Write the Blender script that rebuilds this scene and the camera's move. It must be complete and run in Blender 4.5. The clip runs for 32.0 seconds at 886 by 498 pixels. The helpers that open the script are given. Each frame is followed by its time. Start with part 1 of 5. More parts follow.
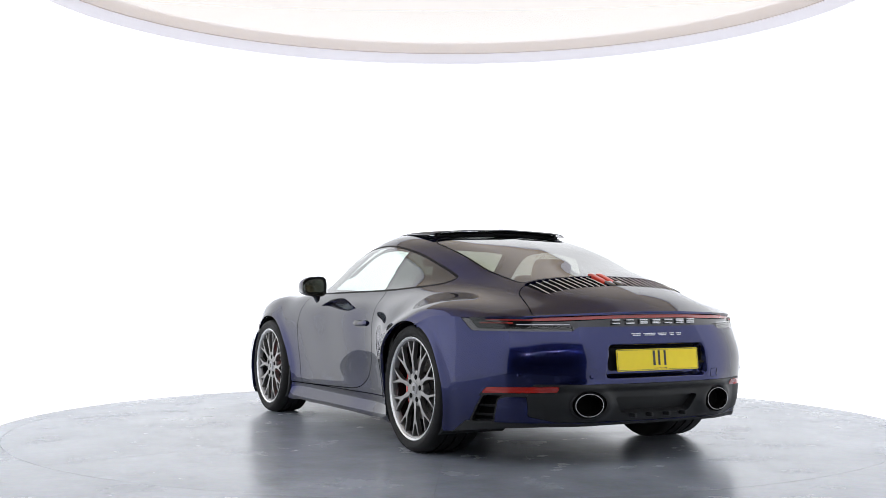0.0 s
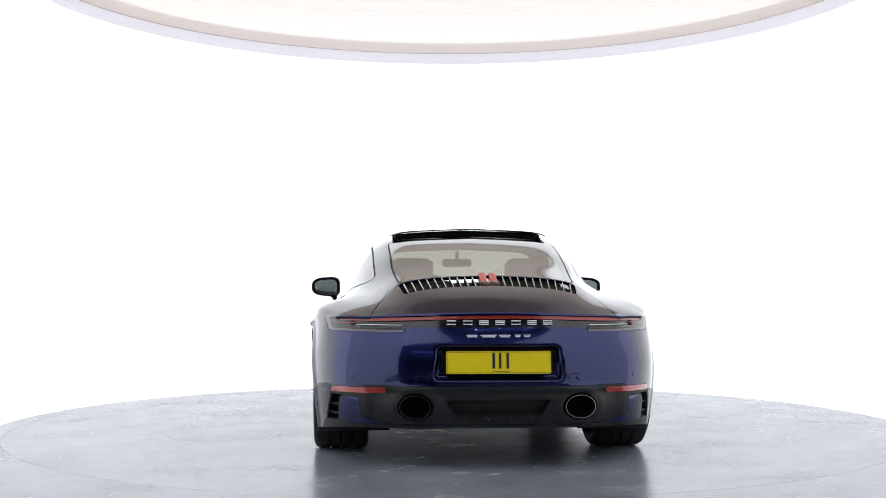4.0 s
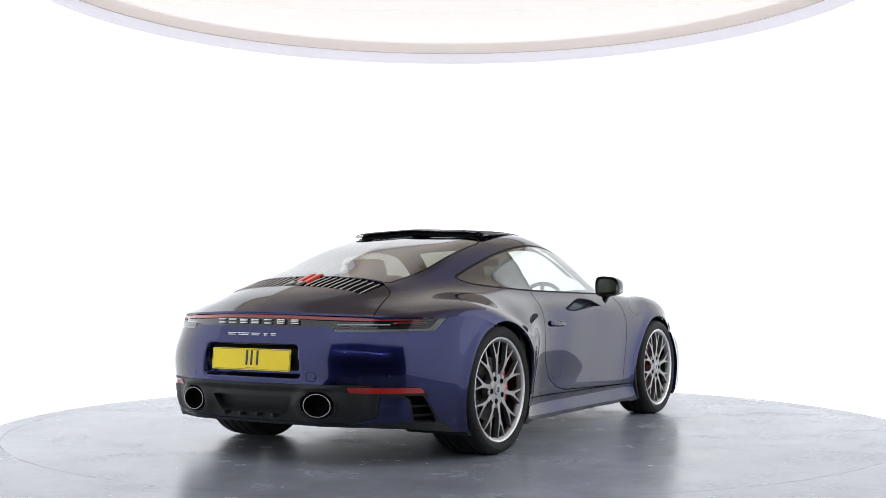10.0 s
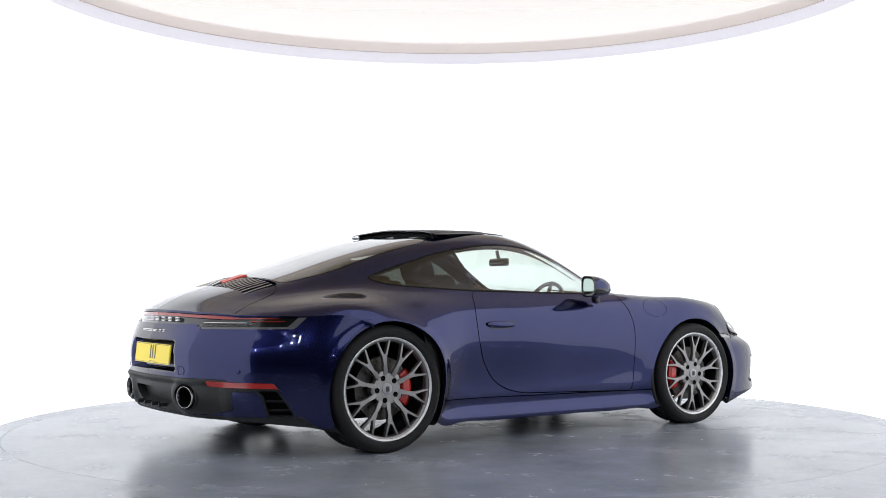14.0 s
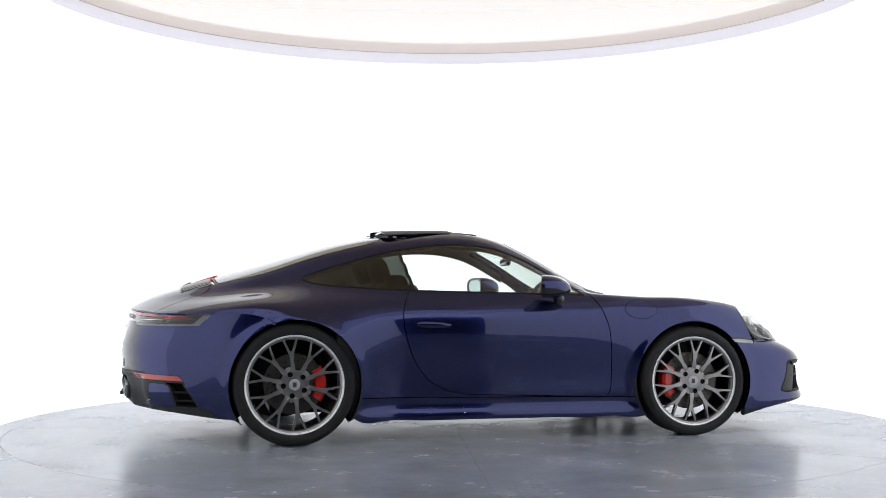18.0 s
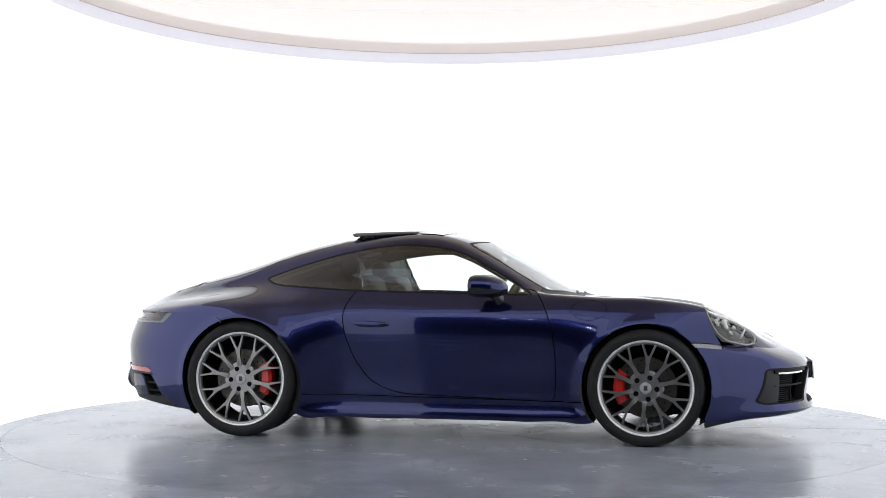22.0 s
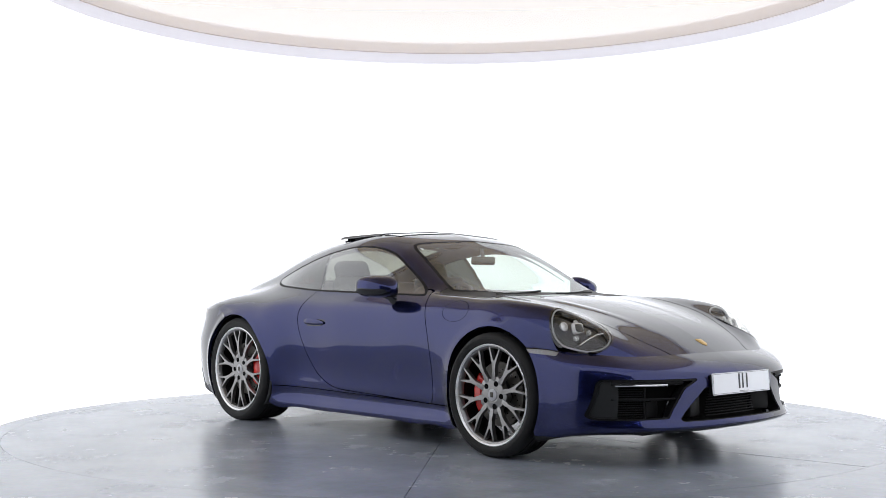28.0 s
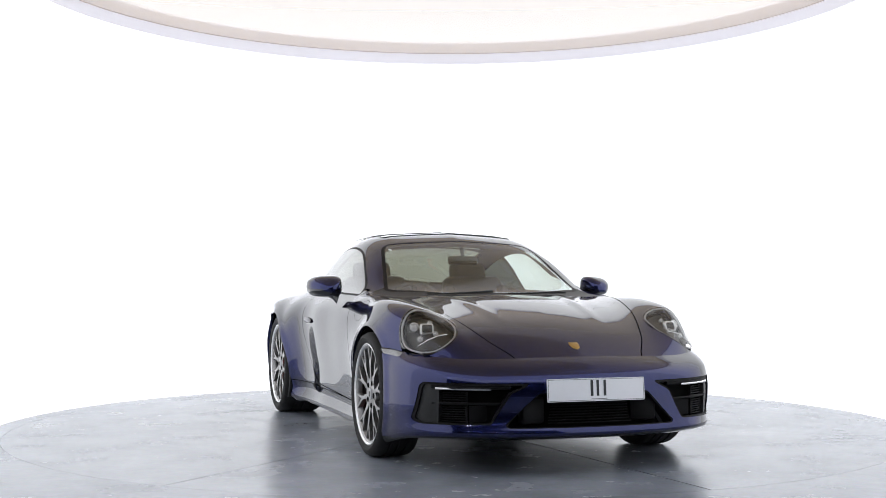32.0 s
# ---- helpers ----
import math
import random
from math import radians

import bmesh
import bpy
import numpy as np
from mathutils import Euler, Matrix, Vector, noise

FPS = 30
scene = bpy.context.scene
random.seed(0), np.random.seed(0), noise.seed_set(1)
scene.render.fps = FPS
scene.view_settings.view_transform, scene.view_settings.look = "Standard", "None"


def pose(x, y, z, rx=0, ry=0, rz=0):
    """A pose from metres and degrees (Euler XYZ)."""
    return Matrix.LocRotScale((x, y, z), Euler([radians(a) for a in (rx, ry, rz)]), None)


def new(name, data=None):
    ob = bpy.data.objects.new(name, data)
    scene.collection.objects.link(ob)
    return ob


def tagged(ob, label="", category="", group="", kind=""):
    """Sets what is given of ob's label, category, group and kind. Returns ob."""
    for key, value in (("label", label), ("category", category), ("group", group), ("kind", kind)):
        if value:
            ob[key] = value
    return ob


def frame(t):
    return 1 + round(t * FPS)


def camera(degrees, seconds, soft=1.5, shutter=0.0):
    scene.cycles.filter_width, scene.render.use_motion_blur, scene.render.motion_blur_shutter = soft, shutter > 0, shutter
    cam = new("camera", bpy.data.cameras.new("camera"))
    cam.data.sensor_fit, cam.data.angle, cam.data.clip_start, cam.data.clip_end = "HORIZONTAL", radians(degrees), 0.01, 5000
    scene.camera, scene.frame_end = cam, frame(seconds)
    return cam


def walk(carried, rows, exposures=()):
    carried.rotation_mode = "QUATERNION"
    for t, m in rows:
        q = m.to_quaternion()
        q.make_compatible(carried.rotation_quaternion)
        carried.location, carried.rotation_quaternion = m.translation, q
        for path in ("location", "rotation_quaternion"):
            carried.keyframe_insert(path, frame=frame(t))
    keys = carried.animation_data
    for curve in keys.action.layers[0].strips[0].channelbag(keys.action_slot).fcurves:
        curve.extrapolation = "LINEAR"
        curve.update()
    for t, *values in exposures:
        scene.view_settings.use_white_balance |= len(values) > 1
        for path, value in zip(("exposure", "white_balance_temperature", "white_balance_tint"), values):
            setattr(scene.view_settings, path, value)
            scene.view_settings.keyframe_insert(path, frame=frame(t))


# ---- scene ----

# ---- camera: stands still before the open side of a round photo booth ----
cam = camera(41.485, 32.0, soft=0.6)
EYE = pose(-0.068, -7.902, 0.907, 90 + 1.915, 0, 0)
walk(cam, [(0.0, EYE), (32.0, EYE)], exposures=[(0.0, 0.0), (32.0, 0.0)])

# ---- light ----
world = bpy.data.worlds.new("world")
scene.world = world
world.use_nodes = True
world.node_tree.nodes["Background"].inputs["Color"].default_value = (0.75, 0.8, 1.0, 1)
world.node_tree.nodes["Background"].inputs["Strength"].default_value = 0.02

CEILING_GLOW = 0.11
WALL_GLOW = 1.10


# ---- materials ----
def mat(name, color, rough=0.5, metal=0.0, coat=0.0, spec=0.5, var=0.0, scale=20.0, bump=0.0, bscale=200.0, emit=0.0, coat_rough=0.03, rvar=0.0, tint=None):
    """Principled material with colour variation at two scales and fine relief."""
    m = bpy.data.materials.new(name)
    m.use_nodes = True
    nt = m.node_tree
    b = nt.nodes["Principled BSDF"]
    b.inputs["Base Color"].default_value = (*color, 1)
    b.inputs["Roughness"].default_value = rough
    b.inputs["Metallic"].default_value = metal
    b.inputs["Coat Weight"].default_value = coat
    b.inputs["Coat Roughness"].default_value = coat_rough
    b.inputs["Specular IOR Level"].default_value = spec
    if tint:
        b.inputs["Specular Tint"].default_value = (*tint, 1)
    if emit:
        b.inputs["Emission Color"].default_value = (*color, 1)
        b.inputs["Emission Strength"].default_value = emit
    if var or bump or rvar:
        co = nt.nodes.new("ShaderNodeTexCoord")
    if var or rvar:
        n1 = nt.nodes.new("ShaderNodeTexNoise")
        n1.inputs["Scale"].default_value = scale
        n1.inputs["Detail"].default_value = 8
        nt.links.new(co.outputs["Object"], n1.inputs["Vector"])
    if var:
        mix = nt.nodes.new("ShaderNodeMix")
        mix.data_type = "RGBA"
        mix.inputs["A"].default_value = (*[c * (1 - var) for c in color], 1)
        mix.inputs["B"].default_value = (*[min(1, c * (1 + var)) for c in color], 1)
        nt.links.new(n1.outputs["Fac"], mix.inputs["Factor"])
        nt.links.new(mix.outputs["Result"], b.inputs["Base Color"])
    if rvar:
        mr = nt.nodes.new("ShaderNodeMapRange")
        mr.inputs["To Min"].default_value = max(0.0, rough - rvar)
        mr.inputs["To Max"].default_value = min(1.0, rough + rvar)
        nt.links.new(n1.outputs["Fac"], mr.inputs["Value"])
        nt.links.new(mr.outputs["Result"], b.inputs["Roughness"])
    if bump:
        n2 = nt.nodes.new("ShaderNodeTexNoise")
        n2.inputs["Scale"].default_value = bscale
        n2.inputs["Detail"].default_value = 4
        bp = nt.nodes.new("ShaderNodeBump")
        bp.inputs["Strength"].default_value = bump
        bp.inputs["Distance"].default_value = 0.002
        nt.links.new(co.outputs["Object"], n2.inputs["Vector"])
        nt.links.new(n2.outputs["Fac"], bp.inputs["Height"])
        nt.links.new(bp.outputs["Normal"], b.inputs["Normal"])
    return m


def glass(name, tint, gloss=0.05, rough=0.0, top=0.6, power=4.0):
    """Thin pane: tinted see-through sheet with a mirror gloss that grows at grazing angles."""
    m = bpy.data.materials.new(name)
    m.use_nodes = True
    nt = m.node_tree
    nt.nodes.clear()
    out = nt.nodes.new("ShaderNodeOutputMaterial")
    tr = nt.nodes.new("ShaderNodeBsdfTransparent")
    tr.inputs["Color"].default_value = (*tint, 1)
    gl = nt.nodes.new("ShaderNodeBsdfGlossy")
    gl.inputs["Roughness"].default_value = rough
    fr = nt.nodes.new("ShaderNodeLayerWeight")
    fr.inputs["Blend"].default_value = 0.5
    pw = nt.nodes.new("ShaderNodeMath")
    pw.operation = "POWER"
    pw.inputs[1].default_value = power
    nt.links.new(fr.outputs["Facing"], pw.inputs[0])
    sc = nt.nodes.new("ShaderNodeMapRange")
    sc.inputs["To Min"].default_value = gloss
    sc.inputs["To Max"].default_value = top
    mx = nt.nodes.new("ShaderNodeMixShader")
    nt.links.new(pw.outputs["Value"], sc.inputs["Value"])
    nt.links.new(sc.outputs["Result"], mx.inputs["Fac"])
    nt.links.new(tr.outputs["BSDF"], mx.inputs[1])
    nt.links.new(gl.outputs["BSDF"], mx.inputs[2])
    nt.links.new(mx.outputs["Shader"], out.inputs["Surface"])
    return m


M_PAINT = mat("blue_paint", (0.0130, 0.0180, 0.092), 0.20, 0.86, coat=1.0, spec=0.15, var=0.08, scale=900, tint=(0.075, 0.068, 0.11))
M_PAINT.node_tree.nodes["Principled BSDF"].inputs["Coat IOR"].default_value = 1.50
M_BLACK = mat("black_plastic", (0.018, 0.019, 0.020), 0.5, spec=0.35, bump=0.04, bscale=900, var=0.1, scale=40)
M_GLOSSBLACK = mat("gloss_black", (0.008, 0.008, 0.01), 0.12, coat=0.5)
M_ROOFGLASS = mat("roof_glass_black", (0.006, 0.006, 0.007), 0.04, coat=1.0)
M_ROOFGLASS.node_tree.nodes["Principled BSDF"].inputs["Coat IOR"].default_value = 1.75
M_RUBBER = mat("tyre_rubber", (0.0065, 0.0065, 0.0065), 0.75, bump=0.35, bscale=500, var=0.25, scale=30)
# Near-black: in the intake and vent wells it paints in the deep shade.
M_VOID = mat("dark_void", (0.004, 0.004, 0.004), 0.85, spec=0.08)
M_TRIM = mat("rubber_trim", (0.008, 0.008, 0.009), 0.55, spec=0.15)
M_RIM = mat("wheel_lacquer", (0.265, 0.26, 0.256), 0.32, 0.8, var=0.06, scale=60, coat=0.2)
M_BARREL = mat("wheel_barrel", (0.016, 0.016, 0.016), 0.4, 0.3, var=0.1, scale=40)
M_LIP = mat("machined_rim", (0.93, 0.93, 0.93), 0.28, 0.4)
M_FINEDGE = mat("fin_silver", (0.80, 0.79, 0.77), 0.3, 0.6)
M_STEEL = mat("brake_steel", (0.065, 0.060, 0.052), 0.4, 0.5, var=0.35, scale=60)
M_CALIPER = mat("red_caliper", (0.62, 0.018, 0.012), 0.3, coat=0.6)
M_LAMPRING = mat("lamp_ring", (0.80, 0.80, 0.80), 0.18, 0.55)
M_CHROME = mat("chrome", (0.75, 0.75, 0.76), 0.1, 1.0)
M_MIRROR = mat("mirror_silver", (0.50, 0.56, 0.54), 0.02, 1.0)
M_EXH = mat("exhaust_steel", (0.34, 0.34, 0.345), 0.25, 1.0)
M_GLASS = glass("side_glass", (0.92, 0.975, 0.95), gloss=0.08, top=0.95, power=2.4)
M_GLASS_DARK = glass("dark_glass", (0.055, 0.066, 0.058), gloss=0.07, top=0.95, power=2.8)
M_GLASS_REAR = glass("rear_glass", (0.31, 0.315, 0.265), gloss=0.13, top=0.95, power=3.2)
M_WIND = glass("windscreen_glass", (0.84, 0.92, 0.86), gloss=0.11, top=0.75, power=3.2)
M_LENS = glass("lamp_lens", (0.90, 0.90, 0.88), gloss=0.05, top=0.8, power=4.5)
M_SMOKE = glass("smoked_lens", (0.55, 0.55, 0.54), top=0.85, power=3.0)
M_BOWL = mat("lamp_bowl", (0.055, 0.053, 0.050), 0.35, 0.4, var=0.15, scale=40)
M_LAMPGREY = mat("lamp_reflector", (0.022, 0.022, 0.022), 0.35, 0.3)
M_LAMPEND = mat("lamp_corner_reflector", (0.40, 0.40, 0.42), 0.35, 0.1)
M_RED = mat("red_lens", (0.72, 0.05, 0.025), 0.3, coat=0.15)
M_REFLECTOR = mat("red_reflector", (0.40, 0.016, 0.010), 0.15, coat=1.0)
M_REDSTRIP = mat("red_strip", (0.36, 0.025, 0.020), 0.25, coat=0.8)
M_LEATHER = mat("black_leather", (0.030, 0.029, 0.028), 0.55, bump=0.03, bscale=600, var=0.15, scale=60)
M_INTERIOR = mat("interior_trim", (0.022, 0.022, 0.022), 0.6, bump=0.02, bscale=500, var=0.1, scale=50)
M_PLATE_Y = mat("yellow_plate", (0.93, 0.72, 0.01), 0.35, var=0.04, scale=30)
M_PLATE_W = mat("white_plate", (0.92, 0.93, 0.96), 0.35, var=0.03, scale=30)
M_INK = mat("plate_ink", (0.03, 0.03, 0.035), 0.4)
M_WHITE_LETTER = mat("letter_silver", (0.93, 0.93, 0.95), 0.35, 0.0)
M_GOLD = mat("crest_gold", (0.48, 0.32, 0.11), 0.35, 0.8, var=0.4, scale=150)
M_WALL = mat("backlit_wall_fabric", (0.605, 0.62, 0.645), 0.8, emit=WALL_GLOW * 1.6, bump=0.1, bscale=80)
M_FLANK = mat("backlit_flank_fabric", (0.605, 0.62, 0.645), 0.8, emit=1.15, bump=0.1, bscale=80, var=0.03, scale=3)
M_FLAKE = mat("paint_flake", (0.75, 0.75, 0.74), 0.6)
M_HALL = mat("dark_hall_paint", (0.045, 0.045, 0.05), 0.8, var=0.2, scale=2)
M_CARPET = mat("hall_carpet", (0.060, 0.061, 0.066), 0.95, spec=0.1, var=0.25, scale=3, bump=0.4, bscale=300)
# Slight emission added to lift the trim's brightness; it is no lamp.
M_TRIMRING = mat("ceiling_trim_glow", (0.86, 0.87, 0.98), 0.5, emit=0.30, var=0.03, scale=6)
# Brown colour and glow are put in to warm the car's reflections.
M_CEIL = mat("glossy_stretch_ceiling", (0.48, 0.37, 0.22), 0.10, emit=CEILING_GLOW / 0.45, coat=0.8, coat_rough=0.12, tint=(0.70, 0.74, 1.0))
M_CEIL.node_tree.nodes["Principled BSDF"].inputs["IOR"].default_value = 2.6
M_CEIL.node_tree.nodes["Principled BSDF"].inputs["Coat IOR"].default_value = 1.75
M_SPOT = mat("spot_glow", (0.90, 0.95, 1.0), 0.5, emit=420.0)


def concrete(name):
    m = bpy.data.materials.new(name)
    m.use_nodes = True
    nt = m.node_tree
    N, L = nt.nodes.new, nt.links.new
    b = nt.nodes["Principled BSDF"]
    co = N("ShaderNodeTexCoord")
    mp = N("ShaderNodeMapping")
    mp.inputs["Scale"].default_value = (1, 1, 1)
    L(co.outputs["Object"], mp.inputs["Vector"])
    big, fine, streak = N("ShaderNodeTexNoise"), N("ShaderNodeTexNoise"), N("ShaderNodeTexNoise")
    for n, s, d in ((big, 1.1, 9), (fine, 34, 6), (streak, 2.2, 7)):
        n.inputs["Scale"].default_value = s
        n.inputs["Detail"].default_value = d
        n.inputs["Roughness"].default_value = 0.62
        L(mp.outputs["Vector"], n.inputs["Vector"])
    ramp = N("ShaderNodeValToRGB")
    ramp.color_ramp.elements[0].position, ramp.color_ramp.elements[1].position = 0.30, 0.72
    ramp.color_ramp.elements[0].color = (0.270, 0.297, 0.345, 1)
    ramp.color_ramp.elements[1].color = (0.405, 0.44, 0.505, 1)
    L(big.outputs["Fac"], ramp.inputs["Fac"])
    mul = N("ShaderNodeMix")
    mul.data_type, mul.blend_type = "RGBA", "MULTIPLY"
    mul.inputs["Factor"].default_value = 0.36
    L(ramp.outputs["Color"], mul.inputs["A"])
    L(fine.outputs["Color"], mul.inputs["B"])
    mul2 = N("ShaderNodeMix")
    mul2.data_type, mul2.blend_type = "RGBA", "OVERLAY"
    mul2.inputs["Factor"].default_value = 0.45
    g = N("ShaderNodeRGBToBW")
    L(streak.outputs["Color"], g.inputs["Color"])
    L(mul.outputs["Result"], mul2.inputs["A"])
    L(g.outputs["Val"], mul2.inputs["B"])
    L(mul2.outputs["Result"], b.inputs["Base Color"])
    mr = N("ShaderNodeMapRange")
    mr.inputs["From Min"].default_value, mr.inputs["From Max"].default_value = 0.3, 0.7
    mr.inputs["To Min"].default_value, mr.inputs["To Max"].default_value = 0.17, 0.31
    L(streak.outputs["Fac"], mr.inputs["Value"])
    L(mr.outputs["Result"], b.inputs["Roughness"])
    b.inputs["Specular IOR Level"].default_value = 0.38
    bp = N("ShaderNodeBump")
    bp.inputs["Strength"].default_value, bp.inputs["Distance"].default_value = 0.02, 0.001
    L(fine.outputs["Fac"], bp.inputs["Height"])
    L(bp.outputs["Normal"], b.inputs["Normal"])
    return m


M_CONCRETE = concrete("polished_concrete")


# ---- mesh helpers ----
def mesh_ob(name, verts, faces, material, parent=None, label="", smooth=True):
    me = bpy.data.meshes.new(name)
    me.from_pydata([tuple(map(float, v)) for v in verts], [], faces)
    me.materials.append(material)
    if smooth:
        me.polygons.foreach_set("use_smooth", [True] * len(me.polygons))
    me.update()
    ob = new(name, me)
    if parent:
        ob.parent = parent
    if label:
        ob["label"] = label
    return ob


def part(name, bm, material, parent=None, label="", smooth=True, angle=35):
    me = bpy.data.meshes.new(name)
    bmesh.ops.recalc_face_normals(bm, faces=bm.faces)
    bm.to_mesh(me)
    bm.free()
    me.materials.append(material)
    if smooth:
        me.polygons.foreach_set("use_smooth", [True] * len(me.polygons))
        me.set_sharp_from_angle(angle=radians(angle))
    ob = new(name, me)
    if parent:
        ob.parent = parent
    if label:
        ob["label"] = label
    return ob


def box(bm, c, s, rot=None, bevel=0.0, seg=2):
    r = bmesh.ops.create_cube(bm, size=1.0)
    m = Matrix.Translation(c) @ (rot or Matrix.Identity(4)) @ Matrix.Diagonal((*s, 1))
    bmesh.ops.transform(bm, matrix=m, verts=r["verts"])
    if bevel:
        es = {e for v in r["verts"] for e in v.link_edges}
        bmesh.ops.bevel(bm, geom=list(es), offset=bevel, segments=seg, affect="EDGES", profile=0.5)


def lathe(bm, profile, n=64, m=None):
    """Turn a profile of (radius, along) about the y axis; a closed ring when its ends meet."""
    rings = []
    for k in range(n):
        a = 2 * math.pi * k / n
        rings.append([bm.verts.new(((m or Matrix.Identity(4)) @ Vector((r * math.cos(a), y, r * math.sin(a))))) for r, y in profile])
    for k in range(n):
        p, q = rings[k], rings[(k + 1) % n]
        for j in range(len(profile) - 1):
            bm.faces.new((p[j], p[j + 1], q[j + 1], q[j]))


def tube(bm, pts, r, n=8, closed=False):
    """A round rod along points."""
    pts = [Vector(p) for p in pts]
    rings = []
    for i, p in enumerate(pts):
        a = pts[(i - 1) % len(pts)] if closed or i else p
        b = pts[(i + 1) % len(pts)] if closed or i < len(pts) - 1 else p
        d = (b - a).normalized()
        u = d.orthogonal().normalized() if abs(d.z) > 0.95 else d.cross(Vector((0, 0, 1))).normalized()
        w = d.cross(u)
        rr = r[i] if isinstance(r, (list, tuple)) else r
        rings.append([bm.verts.new(p + (u * math.cos(2 * math.pi * k / n) + w * math.sin(2 * math.pi * k / n)) * rr) for k in range(n)])
    last = len(rings) if closed else len(rings) - 1
    for i in range(last):
        p, q = rings[i], rings[(i + 1) % len(rings)]
        for k in range(n):
            bm.faces.new((p[k], p[(k + 1) % n], q[(k + 1) % n], q[k]))
    if not closed:
        bm.faces.new(rings[0][::-1])
        bm.faces.new(rings[-1])


def slab(bm, outline, m, depth, bevel=0.0):
    """A flat outline (2D, anticlockwise) pushed out by depth along the z of pose m."""
    lo = [bm.verts.new(m @ Vector((x, y, 0))) for x, y in outline]
    hi = [bm.verts.new(m @ Vector((x, y, depth))) for x, y in outline]
    bm.faces.new(lo[::-1])
    top = bm.faces.new(hi)
    for i in range(len(lo)):
        j = (i + 1) % len(lo)
        bm.faces.new((lo[i], lo[j], hi[j], hi[i]))
    if bevel:
        bmesh.ops.bevel(bm, geom=list(top.edges), offset=bevel, segments=2, affect="EDGES", profile=0.5)


def spline(knots, values, at):
    """Natural cubic spline through values (n x k) at the knots."""
    x, y, at = np.asarray(knots, float), np.asarray(values, float), np.asarray(at, float)
    n = len(x)
    h = np.diff(x)
    A, r = np.eye(n), np.zeros((n, y.shape[1]))
    for i in range(1, n - 1):
        A[i, i - 1], A[i, i], A[i, i + 1] = h[i - 1], 2 * (h[i - 1] + h[i]), h[i]
        r[i] = 6 * ((y[i + 1] - y[i]) / h[i] - (y[i] - y[i - 1]) / h[i - 1])
    m2 = np.linalg.solve(A, r)
    i = np.clip(np.searchsorted(x, at, side="right") - 1, 0, n - 2)
    t, hh = (at - x[i])[:, None], h[i][:, None]
    a, b = y[i], (y[i + 1] - y[i]) / hh - hh * (2 * m2[i] + m2[i + 1]) / 6
    return a + b * t + m2[i] / 2 * t ** 2 + (m2[i + 1] - m2[i]) / (6 * hh) * t ** 3


def chords(grid, axis):
    """Mean cumulative chord length along one axis of a control grid, from 0 to 1."""
    d = np.linalg.norm(np.diff(grid, axis=axis), axis=2).mean(axis=1 - axis)
    s = np.concatenate([[0], np.cumsum(d)])
    return s / s[-1]


def loft(ctrl, nu, nv):
    """A smooth surface through a control grid, as an nu x nv grid of points."""
    g = np.asarray(ctrl, float)
    ku, kv = chords(g, 0), chords(g, 1)
    fu, fv = np.linspace(0, 1, nu), np.linspace(0, 1, nv)
    a = np.stack([spline(ku, g[:, j], fu) for j in range(g.shape[1])], axis=1)
    return np.stack([spline(kv, a[i], fv) for i in range(nu)], axis=0)


def closed_curve(pts, n=12):
    """A closed, rounded outline through 2D points."""
    p = np.asarray(pts, float)
    out = []
    for i in range(len(p)):
        p0, p1, p2, p3 = p[i - 1], p[i], p[(i + 1) % len(p)], p[(i + 2) % len(p)]
        for k in range(n):
            t = k / n
            out.append(0.5 * (2 * p1 + (p2 - p0) * t + (2 * p0 - 5 * p1 + 4 * p2 - p3) * t * t + (3 * p1 - p0 - 3 * p2 + p3) * t ** 3))
    return np.array(out)


def rounded(pts, r, n=6):
    """A polygon whose corners are rounded by radius r (one number, or one a corner)."""
    p = np.asarray(pts, float)
    out = []
    for i in range(len(p)):
        a, b, c = p[i - 1], p[i], p[(i + 1) % len(p)]
        u, v = (a - b) / np.linalg.norm(a - b), (c - b) / np.linalg.norm(c - b)
        rr = r[i] if isinstance(r, (list, tuple)) else r
        rr = min(rr, 0.49 * np.linalg.norm(a - b), 0.49 * np.linalg.norm(c - b))
        s, e = b + u * rr, b + v * rr
        for k in range(n + 1):
            t = k / n
            out.append((1 - t) ** 2 * s + 2 * t * (1 - t) * b + t * t * e)
    return np.array(out)


def inside(poly, q):
    """Signed distance of points q (n x 2) to an outline; negative inside."""
    p = np.asarray(poly, float)
    best, wind = np.full(len(q), 1e9), np.zeros(len(q), bool)
    for i in range(len(p)):
        a, b = p[i - 1], p[i]
        e = b - a
        if e @ e < 1e-14:
            continue
        w = q - a
        t = np.clip((w @ e) / (e @ e), 0, 1)
        best = np.minimum(best, np.linalg.norm(w - t[:, None] * e, axis=1))
        c = (a[1] > q[:, 1]) != (b[1] > q[:, 1])
        with np.errstate(divide="ignore", invalid="ignore"):
            xx = a[0] + (q[:, 1] - a[1]) * e[0] / (e[1] if e[1] else 1e-12)
        wind ^= c & (q[:, 0] < xx)
    return np.where(wind, -best, best)


